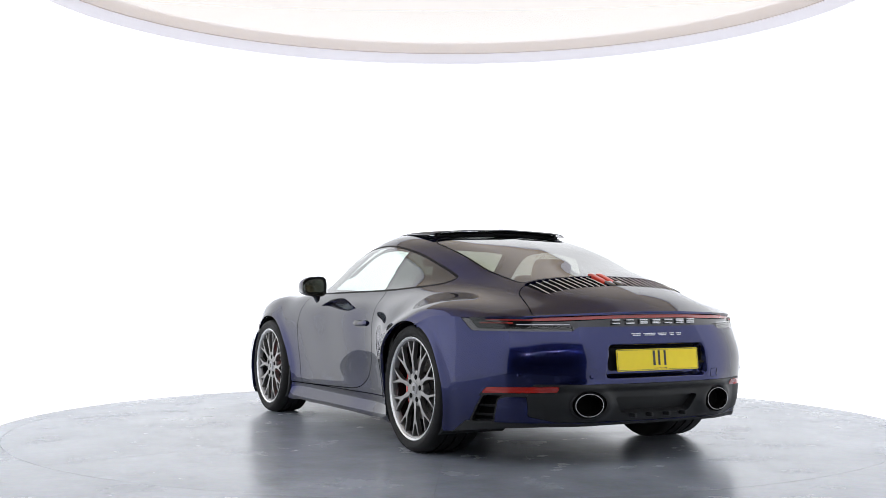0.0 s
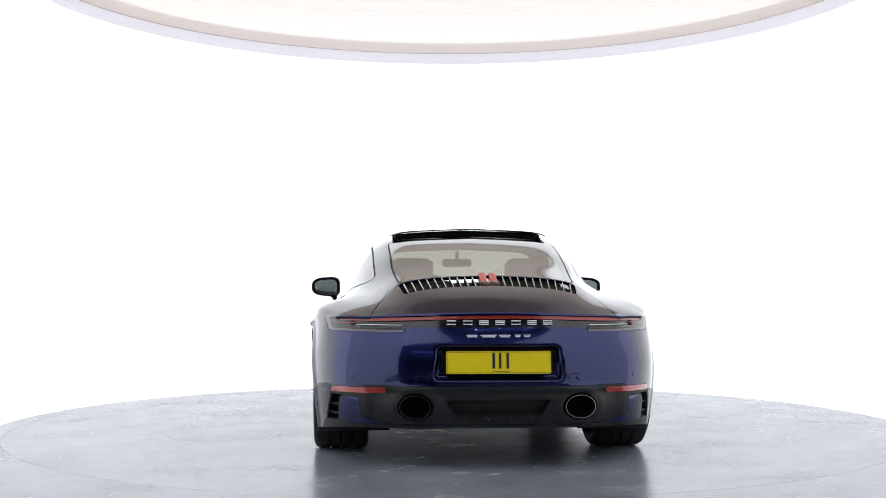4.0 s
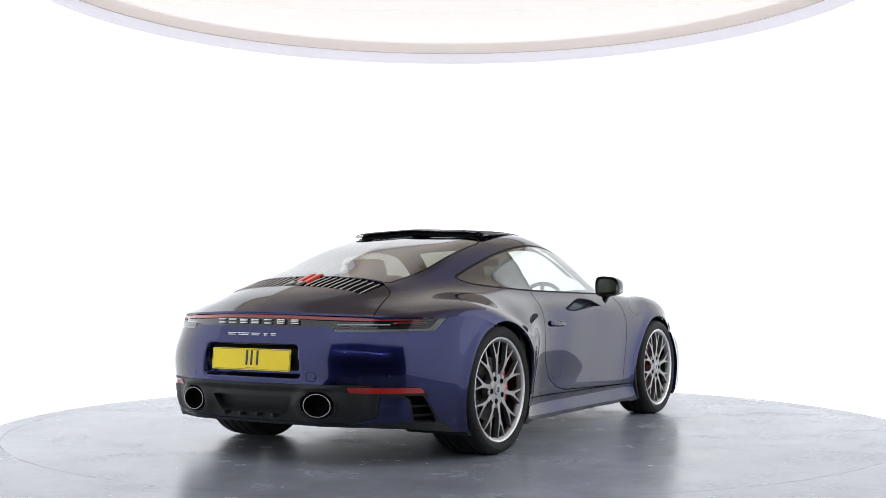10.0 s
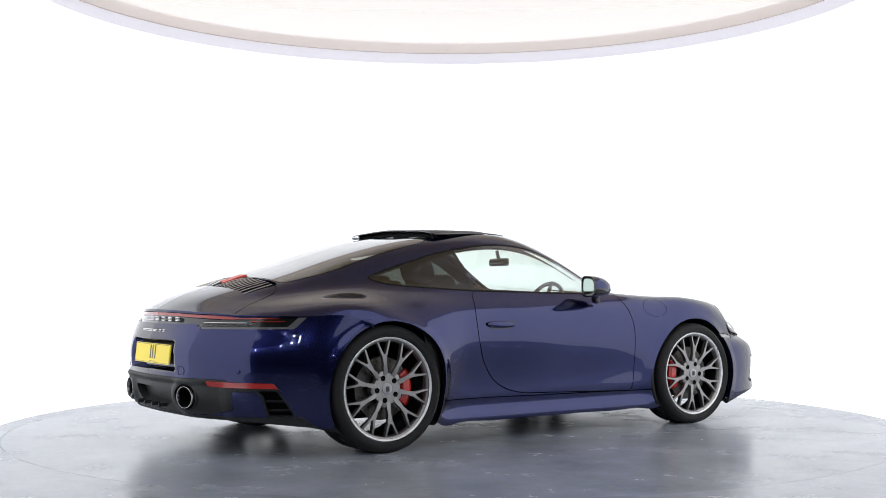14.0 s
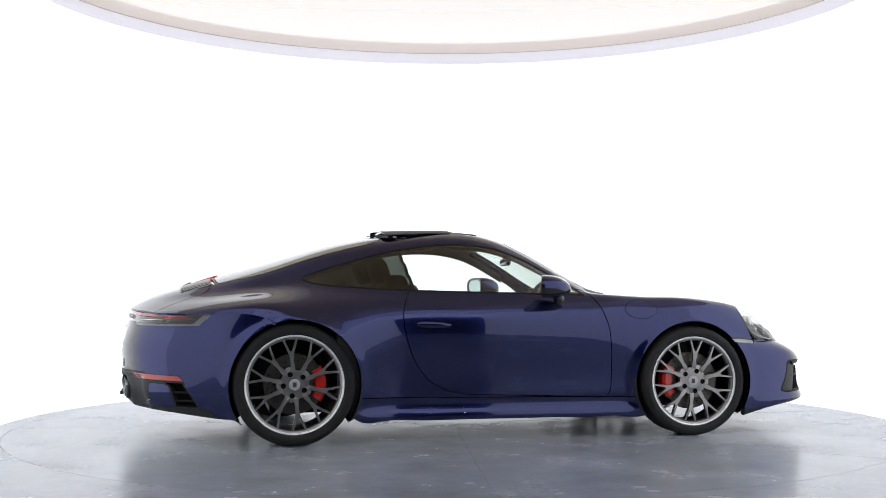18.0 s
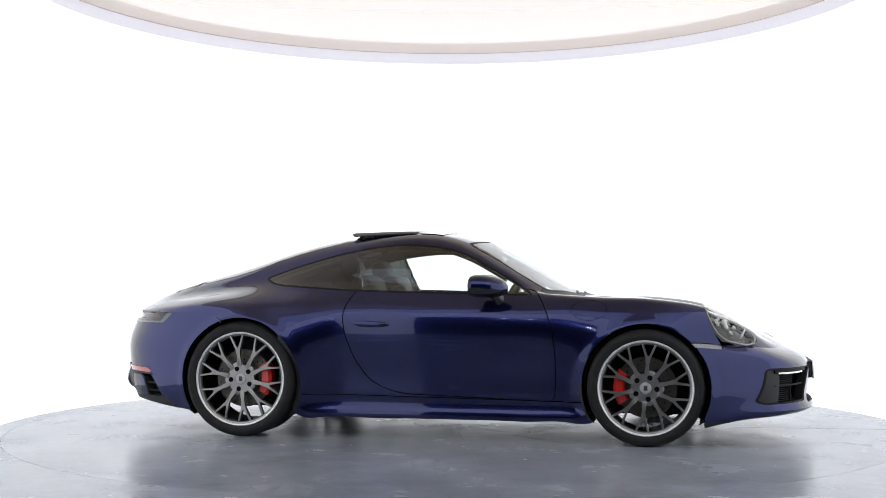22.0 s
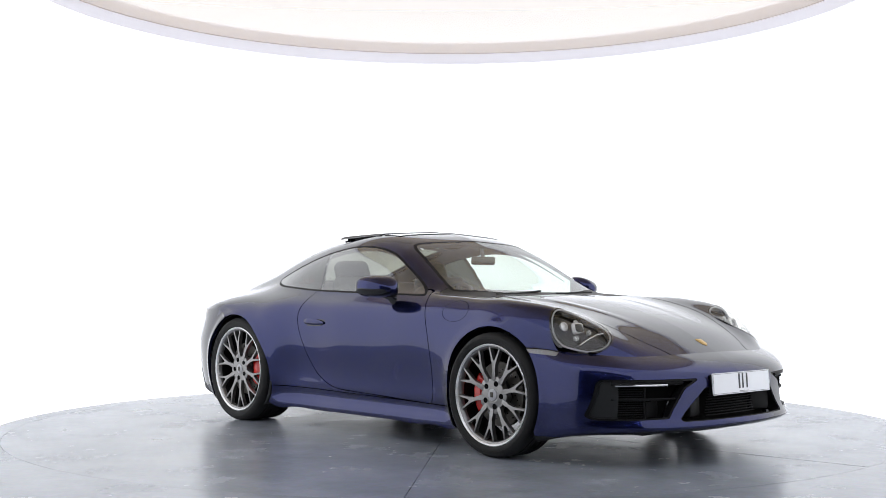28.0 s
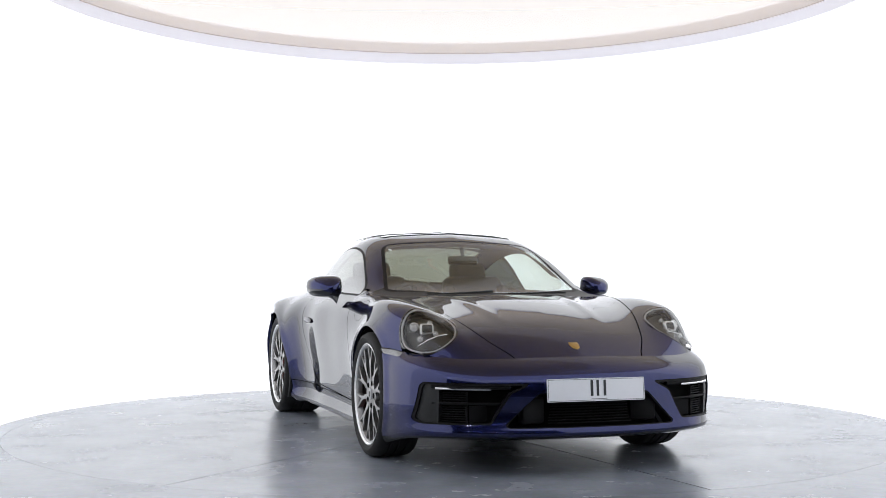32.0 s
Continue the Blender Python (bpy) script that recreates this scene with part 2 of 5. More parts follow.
class Sheet:
    """A piece of body skin: points, their normals and polygons."""

    def __init__(self, v, n, f):
        self.v, self.n, self.f = v, n, f

    @staticmethod
    def grid(g):
        nu, nv = g.shape[:2]
        du, dv = np.gradient(g, axis=0), np.gradient(g, axis=1)
        n = np.cross(du, dv).reshape(-1, 3)
        n /= np.linalg.norm(n, axis=1)[:, None] + 1e-12
        f = [[i * nv + j, (i + 1) * nv + j, (i + 1) * nv + j + 1, i * nv + j + 1] for i in range(nu - 1) for j in range(nv - 1)]
        return Sheet(g.reshape(-1, 3), n, f)

    def cut(self, d):
        """Split along d = 0: the pieces with d < 0 and with d >= 0."""
        neg, pos, vv, nn, made = [], [], list(self.v), list(self.n), {}

        def mid(a, b):
            k = (min(a, b), max(a, b))
            if k not in made:
                t = d[a] / (d[a] - d[b])
                made[k] = len(vv)
                vv.append(self.v[a] + t * (self.v[b] - self.v[a]))
                m = self.n[a] + t * (self.n[b] - self.n[a])
                nn.append(m / (np.linalg.norm(m) + 1e-12))
            return made[k]
        for f in self.f:
            s = [d[i] < 0 for i in f]
            if all(s):
                neg.append(f)
            elif not any(s):
                pos.append(f)
            else:
                A, B = [], []
                for i in range(len(f)):
                    a, b = f[i], f[(i + 1) % len(f)]
                    (A if s[i] else B).append(a)
                    if s[i] != s[(i + 1) % len(f)]:
                        k = mid(a, b)
                        A.append(k), B.append(k)
                if len(A) > 2:
                    neg.append(A)
                if len(B) > 2:
                    pos.append(B)
        vv, nn = np.array(vv), np.array(nn)
        return Sheet(vv, nn, neg).tidy(), Sheet(vv, nn, pos).tidy()

    def tidy(self):
        used = sorted({i for f in self.f for i in f})
        at = {k: i for i, k in enumerate(used)}
        return Sheet(self.v[used] if used else self.v[:0], self.n[used] if used else self.n[:0], [[at[i] for i in f] for f in self.f])

    def mirrored(self):
        s = np.array([1, -1, 1])
        return Sheet(self.v * s, self.n * s, [f[::-1] for f in self.f])

    def plus(self, o):
        k = len(self.v)
        return Sheet(np.concatenate([self.v, o.v]), np.concatenate([self.n, o.n]), self.f + [[i + k for i in f] for f in o.f])

    def both(self):
        """The sheet and its mirror image, welded along the middle line."""
        m = self.mirrored()
        k = len(self.v)
        at = {}
        for i, p in enumerate(self.v):
            if abs(p[1]) < 1e-4:
                at[i + k] = i
        s = self.plus(m)
        s.f = [[at.get(i, i) for i in f] for f in s.f]
        return s.tidy()

    def moved(self, d):
        return Sheet(self.v + self.n * d, self.n, self.f)

    def make(self, name, material, parent, label="", rim=0.012):
        """Mesh with a folded-in edge of depth rim."""
        v, f = list(self.v), list(self.f)
        if rim:
            count = {}
            for p in self.f:
                for i in range(len(p)):
                    count[(p[i], p[(i + 1) % len(p)])] = 1
            edge = [(a, b) for a, b in count if (b, a) not in count]
            top, low = {}, {}
            for a, b in edge:
                if abs(self.v[a][1]) < 1e-4 and abs(self.v[b][1]) < 1e-4:
                    continue
                for i in (a, b):
                    if i not in top:
                        top[i] = len(v)
                        v.append(self.v[i])
                        low[i] = len(v)
                        v.append(self.v[i] - self.n[i] * rim)
                f.append([top[b], top[a], low[a], low[b]])
        return mesh_ob(name, v, f, material, parent, label)

# ---- the booth: floor, round wall, ceiling light, dark hall behind the open side ----
def disc_sheet(r0, r1, a0, a1, nr, na, z=0.0):
    g = np.zeros((nr, na, 3))
    for i in range(nr):
        for j in range(na):
            r, a = r0 + (r1 - r0) * i / (nr - 1), radians(a0 + (a1 - a0) * j / (na - 1))
            g[i, j] = (r * math.cos(a), r * math.sin(a), z)
    return Sheet.grid(g)


TABLE_R, WALL_R = 2.85, 3.0

floor = disc_sheet(TABLE_R + 0.0022, 4.2, 0, 360, 10, 181).make("floor", M_CONCRETE, None, rim=0.1)
tagged(floor, "polished grey concrete floor round the turntable", "floor", kind="structure")


hall_floor = disc_sheet(4.204, 11.0, 0, 360, 8, 91).make("floor_hall", M_CARPET, None, rim=0.1)
tagged(hall_floor, "dark carpet of the hall before the booth", "floor", kind="structure")


def arc_wall(name, r0, r1, a0, a1, z0, z1, material, n=120):
    bm = bmesh.new()
    rows = []
    for k in range(n + 1):
        a = radians(a0 + (a1 - a0) * k / n)
        c, s = math.cos(a), math.sin(a)
        rows.append([bm.verts.new((r * c, r * s, z)) for r, z in ((r0, z0), (r0, z1), (r1, z1), (r1, z0))])
    for p, q in zip(rows, rows[1:]):
        for j in range(4):
            bm.faces.new((p[j], p[(j + 1) % 4], q[(j + 1) % 4], q[j]))
    bm.faces.new(rows[0])
    bm.faces.new(rows[-1][::-1])
    return part(name, bm, material)


OPEN = 56.0
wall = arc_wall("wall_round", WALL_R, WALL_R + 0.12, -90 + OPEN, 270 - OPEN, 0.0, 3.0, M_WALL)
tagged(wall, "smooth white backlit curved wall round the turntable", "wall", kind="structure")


def board(name, corners, depth, material):
    """An upright or level board: four corners and a thickness behind them."""
    bm = bmesh.new()
    slab(bm, [(-.5, -.5), (.5, -.5), (.5, .5), (-.5, .5)], Matrix.Identity(4), 1.0)
    a, b, c, e = [Vector(q) for q in corners]
    n = (b - a).cross(e - a).normalized() * depth
    for v in bm.verts:
        u, w = v.co.x + .5, v.co.y + .5
        v.co = a.lerp(b, u).lerp(e.lerp(c, u), w) + n * max(0, min(1, v.co.z))
    return part(name, bm, material, smooth=False)


# the round wall runs out to both sides of the opening through which the booth is seen
DOOR_Y, DOOR_X, DOOR_Z = -4.0, 1.72, 2.02
for k, sgn in enumerate((-1, 1)):
    a = radians(OPEN)
    x0, y0 = sgn * WALL_R * math.sin(a), -WALL_R * math.cos(a)
    x1 = sgn * DOOR_X
    side = [(x0, y0, 0), (x1, DOOR_Y, 0), (x1, DOOR_Y, 3.0), (x0, y0, 3.0)]
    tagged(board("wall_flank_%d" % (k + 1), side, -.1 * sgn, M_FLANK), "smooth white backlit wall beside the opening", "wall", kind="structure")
head = [(-DOOR_X, DOOR_Y, DOOR_Z), (DOOR_X, DOOR_Y, DOOR_Z), (DOOR_X, DOOR_Y, 3.0), (-DOOR_X, DOOR_Y, 3.0)]
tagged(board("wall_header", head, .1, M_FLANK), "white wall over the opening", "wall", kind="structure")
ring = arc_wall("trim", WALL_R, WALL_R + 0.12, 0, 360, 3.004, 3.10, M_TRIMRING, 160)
tagged(ring, "pale ring trim under the round ceiling with an added glow", "trim", kind="structure")
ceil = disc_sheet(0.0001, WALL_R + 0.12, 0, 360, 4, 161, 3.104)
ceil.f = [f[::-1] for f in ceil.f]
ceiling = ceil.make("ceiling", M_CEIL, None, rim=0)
tagged(ceiling, "large round glossy stretched ceiling with an added warm glow", "ceiling", kind="structure")
hall = arc_wall("wall_hall", 11.0, 11.15, 0, 360, 0.0, 4.6, M_HALL, 60)
tagged(hall, "dark painted wall of the hall before the booth", "wall", kind="structure")
# Out of view; shares the trim's added glow.
tagged(board("ceiling_porch", [(-2.5, DOOR_Y - .1, 3.11), (2.5, DOOR_Y - .1, 3.11), (2.5, -1.75, 3.11), (-2.5, -1.75, 3.11)], .05, M_TRIMRING), "unseen white ceiling over the opening with an added glow", "ceiling", kind="structure")
hc = disc_sheet(0.001, 11.0, 0, 360, 3, 61, 4.6)
hc.f = [f[::-1] for f in hc.f]
tagged(hc.make("ceiling_hall", M_HALL, None, rim=0), "dark ceiling of the hall", "ceiling", kind="structure")


def hall_spot(x, y, z):
    bm = bmesh.new()
    bmesh.ops.create_uvsphere(bm, u_segments=12, v_segments=8, radius=0.045)
    ob = part("ceiling_spot", bm, M_BLACK)
    ob.location = (x, y, z)
    bm = bmesh.new()
    aim = (Vector((0, 0, 0.8)) - Vector((x, y, z))).normalized()
    m = aim.to_track_quat("Z", "Y").to_matrix().to_4x4()
    bmesh.ops.create_cone(bm, segments=16, radius1=0.028, radius2=0.034, depth=0.03, cap_ends=True, matrix=m @ Matrix.Translation((0, 0, 0.055)))
    part("lamp_glass", bm, M_SPOT, ob, "glowing white lamp")
    bm = bmesh.new()
    tube(bm, [(0, 0, 0.03), (0, 0, 4.6 - z)], 0.008)
    part("stem", bm, M_BLACK, ob)
    tagged(ob, "small black spot lamp hung from the hall's ceiling", "lamp", "spot lamps of the hall")


for sx, sy, sz in ((-3.2, -9.2, 3.6), (-2.6, -9.2, 3.5), (-1.6, -9.4, 3.7), (1.4, -9.3, 3.6), (2.2, -9.3, 3.5), (3.4, -9.0, 3.6), (0.4, -9.8, 3.9)):
    hall_spot(sx, sy, sz)

# ---- the turntable ----
table = new("turntable")
tagged(table, "round polished concrete turntable with radial joints", "turntable")
HUB_R = 0.26
joints = {5: .0045, 57: .0010, 104: .0010, 150: .0004, 207: .0004, 262: .0005, 286: .0004, 313: .0018}
angles = tuple(joints)
hub = disc_sheet(0.0001, HUB_R, 0, 360, 3, 49).make("hub_cover", M_CONCRETE, table, "round concrete cover in the middle", rim=0.03)
for a0, a1 in zip(angles, angles[1:] + (angles[0] + 360,)):
    s = disc_sheet(HUB_R + 0.004, TABLE_R, a0, a1, 12, 24)
    for a, sign in ((a0, 1), (a1, -1)):
        d = (-s.v[:, 0] * math.sin(radians(a)) + s.v[:, 1] * math.cos(radians(a))) * sign - joints[a % 360]
        s = s.cut(d)[1]
    s.make("plate", M_CONCRETE, table, rim=0.03)
rng = random.Random(7)
bm = bmesh.new()
for k in range(70):
    a, r = radians(rng.choice((rng.uniform(-30, 40), rng.uniform(195, 330)))), rng.uniform(1.15, 2.6)
    c = Vector((r * math.cos(a), r * math.sin(a), .0006))
    s = rng.uniform(.0015, .006) * (2 if rng.random() < .15 else 1)
    vs = [bm.verts.new(c + Vector((s * rng.uniform(.5, 1.5) * math.cos(q), s * rng.uniform(.4, 1.0) * math.sin(q), rng.uniform(0, .001)))) for q in (0, 1.3, 2.5, 3.8, 5.0)]
    bm.faces.new(vs)
flakes = part("paint_flakes", bm, M_FLAKE, table, "tiny pale paint flakes scattered on the concrete", smooth=False)
tagged(flakes, kind="stuff")
base = arc_wall("rim_base", 0.02, TABLE_R - 0.01, 0, 360, -0.12, -0.031, M_BLACK, 90)
base.parent = table

# ---- the sports car ----
OFF = Vector((0.0944, -0.0549, 0))
CAR = new("sports_car")
tagged(CAR, "dark blue metallic two-door sports coupe with a raised sunroof", "car")


def seat_on_car(ob):
    ob.location = OFF
    return ob


# Control sections of the upper body, left half: from the nose seam to the tail lip,
# each from its lower edge up over the shoulder to the middle line.
SEC = [
    [(1.780, .770, .575), (1.850, .720, .568), (1.900, .660, .562), (1.940, .590, .558), (1.970, .510, .555), (2.000, .400, .553), (2.020, .280, .553), (2.035, .140, .555), (2.040, 0, .556)],
    [(1.660, .815, .583), (1.700, .795, .625), (1.740, .752, .662), (1.775, .690, .678), (1.800, .610, .672), (1.820, .500, .655), (1.838, .360, .648), (1.850, .180, .648), (1.855, 0, .648)],
    [(1.520, .862, .598), (1.535, .852, .655), (1.555, .825, .722), (1.575, .765, .780), (1.590, .680, .786), (1.600, .560, .752), (1.612, .400, .728), (1.620, .200, .726), (1.622, 0, .727)],
    [(1.400, .885, .600), (1.400, .880, .670), (1.400, .860, .748), (1.400, .800, .816), (1.400, .705, .828), (1.400, .585, .798), (1.400, .420, .776), (1.400, .210, .777), (1.400, 0, .779)],
    [(1.180, .892, .550), (1.180, .891, .650), (1.180, .872, .750), (1.180, .815, .832), (1.180, .725, .850), (1.180, .605, .828), (1.180, .430, .814), (1.180, .210, .818), (1.180, 0, .820)],
    [(.930, .850, .134), (.930, .874, .400), (.930, .882, .650), (.930, .833, .800), (.930, .752, .854), (.930, .625, .850), (.930, .440, .843), (.930, .220, .847), (.930, 0, .850)],
    [(.760, .840, .126), (.760, .850, .380), (.760, .874, .640), (.760, .842, .790), (.765, .765, .860), (.790, .640, .860), (.830, .470, .858), (.850, .240, .860), (.860, 0, .862)],
    [(.600, .834, .124), (.600, .838, .375), (.600, .870, .640), (.600, .845, .785), (.615, .768, .864), (.640, .690, .876), (.690, .540, .890), (.730, .270, .889), (.745, 0, .889)],
    [(.380, .828, .124), (.380, .834, .375), (.380, .868, .640), (.380, .846, .785), (.380, .772, .870), (.385, .704, .946), (.400, .616, 1.004), (.455, .330, 1.030), (.470, 0, 1.037)],
    [(.120, .826, .124), (.120, .832, .375), (.120, .866, .640), (.120, .846, .785), (.120, .774, .878), (.120, .698, 1.010), (.120, .592, 1.128), (.150, .330, 1.184), (.165, 0, 1.200)],
    [(-.200, .826, .124), (-.200, .832, .375), (-.200, .870, .640), (-.200, .846, .790), (-.200, .762, .887), (-.200, .694, 1.040), (-.200, .572, 1.192), (-.200, .320, 1.252), (-.200, 0, 1.268)],
    [(-.500, .825, .124), (-.500, .830, .375), (-.500, .868, .640), (-.500, .842, .793), (-.510, .752, .891), (-.520, .678, 1.032), (-.530, .562, 1.172), (-.530, .320, 1.231), (-.530, 0, 1.245)],
    [(-.690, .842, .126), (-.690, .854, .380), (-.690, .890, .640), (-.690, .848, .797), (-.690, .744, .893), (-.690, .668, 1.012), (-.690, .552, 1.150), (-.690, .320, 1.209), (-.690, 0, 1.222)],
    [(-.850, .872, .130), (-.850, .902, .390), (-.850, .922, .640), (-.850, .848, .803), (-.850, .734, .895), (-.850, .655, .994), (-.850, .541, 1.120), (-.850, .320, 1.181), (-.850, 0, 1.194)],
    [(-1.150, .920, .550), (-1.150, .928, .650), (-1.150, .910, .750), (-1.150, .820, .832), (-1.150, .712, .892), (-1.150, .615, .952), (-1.150, .522, 1.047), (-1.150, .310, 1.106), (-1.150, 0, 1.121)],
    [(-1.420, .912, .745), (-1.420, .902, .780), (-1.420, .875, .812), (-1.420, .795, .846), (-1.420, .678, .876), (-1.420, .585, .913), (-1.420, .500, .974), (-1.420, .300, 1.026), (-1.420, 0, 1.042)],
    [(-1.690, .852, .757), (-1.705, .826, .780), (-1.720, .782, .800), (-1.735, .715, .820), (-1.745, .635, .840), (-1.755, .550, .868), (-1.765, .465, .904), (-1.775, .280, .936), (-1.780, 0, .948)],
    [(-1.880, .765, .762), (-1.905, .725, .773), (-1.930, .672, .784), (-1.957, .608, .796), (-1.982, .538, .808), (-2.006, .462, .820), (-2.028, .378, .832), (-2.056, .228, .848), (-2.070, 0, .857)],
    [(-2.000, .660, .764), (-2.028, .618, .767), (-2.055, .570, .770), (-2.083, .515, .773), (-2.110, .452, .776), (-2.136, .378, .779), (-2.160, .298, .782), (-2.188, .165, .786), (-2.200, 0, .788)],
]
# gentle crown of the bonnet
for row, up in zip(SEC[1:7], (.017, .025, .028, .026, .018, .006)):
    for j, share in ((6, .45), (7, .85), (8, 1.0)):
        row[j] = (row[j][0], row[j][1], row[j][2] + up * share)
# crown of the roof over the plain sections
for row, up in zip(SEC[8:17], (.008, .014, .014, .013, .014, .014, .012, .008, .002)):
    for j, share in ((5, .4), (6, .85), (7, 1.0), (8, 1.0)):
        row[j] = (row[j][0], row[j][1], row[j][2] + up * share)
for j, up in ((4, .003), (5, .006), (6, .009), (7, .010), (8, .010)):
    x, y, z = SEC[0][j]
    SEC[0][j] = (x, y, z + up)
U_N, V_N = 205, 81
skin = loft(SEC, U_N, V_N)


def haunch(g):
    """Swell of the rear wings."""
    x, y, z = g[..., 0], g[..., 1], g[..., 2]
    ramp = np.clip((-x - .62) / .35, 0, 1)
    g[..., 1] = y + .019 * ramp * ramp * (3 - 2 * ramp) * np.clip((y - .55) / .3, 0, 1) * np.clip((.93 - z) / .14, 0, 1) * np.clip((z - .12) / .2, 0, 1)


haunch(skin)
# two soft ridges along the bonnet
rx, ry = skin[:, :, 0], skin[:, :, 1]
ridge_y = 0.26 + 0.13 * (1.75 - rx)
fade = np.clip((rx - 0.80) / 0.12, 0, 1) * np.clip((1.78 - rx) / 0.5, 0, 1)
skin[:, :, 2] += 0.0065 * np.exp(-((ry - ridge_y) / 0.034) ** 2) * fade
# flared lips round the wheel openings
for ax, az, ar, ff in ((1.225, .337, .367, .010), (-1.220, .347, .380, .013)):
    dist = np.hypot(skin[:, :, 0] - ax, skin[:, :, 2] - az) - ar
    skin[:, :, 1] += ff * np.exp(-(np.clip(dist, 0, 1) / .034) ** 2) * (skin[:, :, 1] > .7)
# ledge of the side skirts
along = np.clip((.92 - np.abs(skin[:, :, 0])) / .10, 0, 1) * (skin[:, :, 1] > .7)
skin[:, :, 1] += along * (.012 * np.exp(-((skin[:, :, 2] - .150) / .018) ** 2) - .012 * np.exp(-((skin[:, :, 2] - .215) / .030) ** 2))
skin[:, -1, 1] = 0
upper = Sheet.grid(skin)

# front bumper cover: rows run from the wheel arch round to the middle, from the seam down to the lip
seam_side = skin[:, 0]
i0 = int(np.argmin(np.abs(seam_side[:60, 0] - 1.42)))
front_seam = np.concatenate([seam_side[:i0 + 1][::-1], skin[0, 1:]])
i1 = 100 + int(np.argmin(np.abs(seam_side[100:, 0] + 1.32)))
rear_seam = np.concatenate([seam_side[i1:], skin[-1, 1:]])


XZ, XY, YZ = (0, 2), (0, 1), (1, 2)


def probe(sheet_pts, axes, q, out):
    """Coordinate `out` of the skin over a point given in two others."""
    p = sheet_pts.reshape(-1, 3)
    d = np.hypot(p[:, axes[0]] - q[0], p[:, axes[1]] - q[1])
    i = np.argsort(d)[:5]
    w = 1 / (d[i] + 1e-4)
    return float((p[i, out] * w).sum() / w.sum())


def by_length(curve, n):
    s = np.concatenate([[0], np.cumsum(np.linalg.norm(np.diff(curve, axis=0), axis=1))])
    t = np.linspace(0, s[-1], n)
    return np.stack([np.interp(t, s, curve[:, k]) for k in range(3)], axis=1)


def cover(seam, rows, n, m):
    """Bumper skin hung from a seam: rows of control points below it."""
    fine = [by_length(seam, n)]
    for r in rows:
        r = np.asarray(r, float)
        k = np.concatenate([[0], np.cumsum(np.linalg.norm(np.diff(r, axis=0), axis=1))])
        fine.append(by_length(spline(k, r, np.linspace(0, k[-1], 300)), n))
    g = np.stack(fine, axis=1)
    k = chords(g, 1)
    return np.stack([spline(k, g[i], np.linspace(0, 1, m)) for i in range(n)], axis=0)


FRONT = [
    [(1.440, .893, .520), (1.600, .876, .522), (1.765, .835, .520), (1.925, .750, .516), (2.028, .588, .514), (2.092, .384, .517), (2.121, .190, .519), (2.129, 0, .520)],
    [(1.500, .898, .430), (1.620, .886, .435), (1.785, .848, .440), (1.955, .760, .445), (2.080, .598, .448), (2.152, .385, .450), (2.182, .190, .450), (2.190, 0, .450)],
    [(1.530, .900, .300), (1.640, .888, .303), (1.790, .850, .306), (1.955, .762, .308), (2.082, .600, .310), (2.153, .382, .310), (2.182, .190, .310), (2.189, 0, .310)],
    [(1.548, .896, .215), (1.655, .882, .222), (1.800, .842, .232), (1.962, .754, .238), (2.092, .596, .240), (2.166, .380, .240), (2.196, .190, .240), (2.204, 0, .240)],
    [(1.556, .888, .140), (1.665, .874, .165), (1.808, .836, .190), (1.972, .750, .204), (2.102, .596, .208), (2.178, .382, .208), (2.208, .190, .208), (2.216, 0, .208)],
    [(1.550, .840, .128), (1.650, .828, .142), (1.780, .795, .160), (1.920, .712, .170), (2.030, .570, .172), (2.095, .362, .172), (2.120, .180, .172), (2.126, 0, .172)],
]
front_skin = cover(front_seam, FRONT, 121, 65)
front_skin[-1, :, 1] = 0

REAR = [
    [(-1.300, .928, .660), (-1.500, .908, .672), (-1.700, .864, .684), (-1.890, .780, .690), (-2.045, .655, .690), (-2.150, .485, .690), (-2.208, .255, .690), (-2.228, 0, .690)],
    [(-1.300, .934, .520), (-1.500, .919, .535), (-1.700, .880, .545), (-1.900, .800, .550), (-2.065, .674, .550), (-2.175, .495, .550), (-2.235, .260, .550), (-2.254, 0, .550)],
    [(-1.300, .934, .390), (-1.500, .921, .400), (-1.700, .883, .408), (-1.905, .803, .412), (-2.070, .678, .415), (-2.180, .498, .415), (-2.238, .260, .415), (-2.256, 0, .415)],
    [(-1.300, .930, .250), (-1.500, .915, .270), (-1.700, .878, .290), (-1.900, .802, .302), (-2.070, .680, .308), (-2.182, .502, .312), (-2.240, .260, .315), (-2.256, 0, .315)],
    [(-1.300, .918, .130), (-1.500, .903, .148), (-1.700, .866, .168), (-1.880, .790, .190), (-2.035, .665, .204), (-2.140, .490, .208), (-2.196, .255, .212), (-2.209, 0, .213)],
]
for row, dx in zip(REAR, (.012, 0, .010, .018, .012)):
    row[:] = [(x + dx * min(1, max(0, (-1.6 - x) / .4)), y - dx * .4 * (y > .3), z) for x, y, z in row]
for row in REAR:
    wide = np.array(row)
    haunch(wide)
    row[:] = wide.tolist()
rear_skin = cover(rear_seam, REAR, 141, 81)
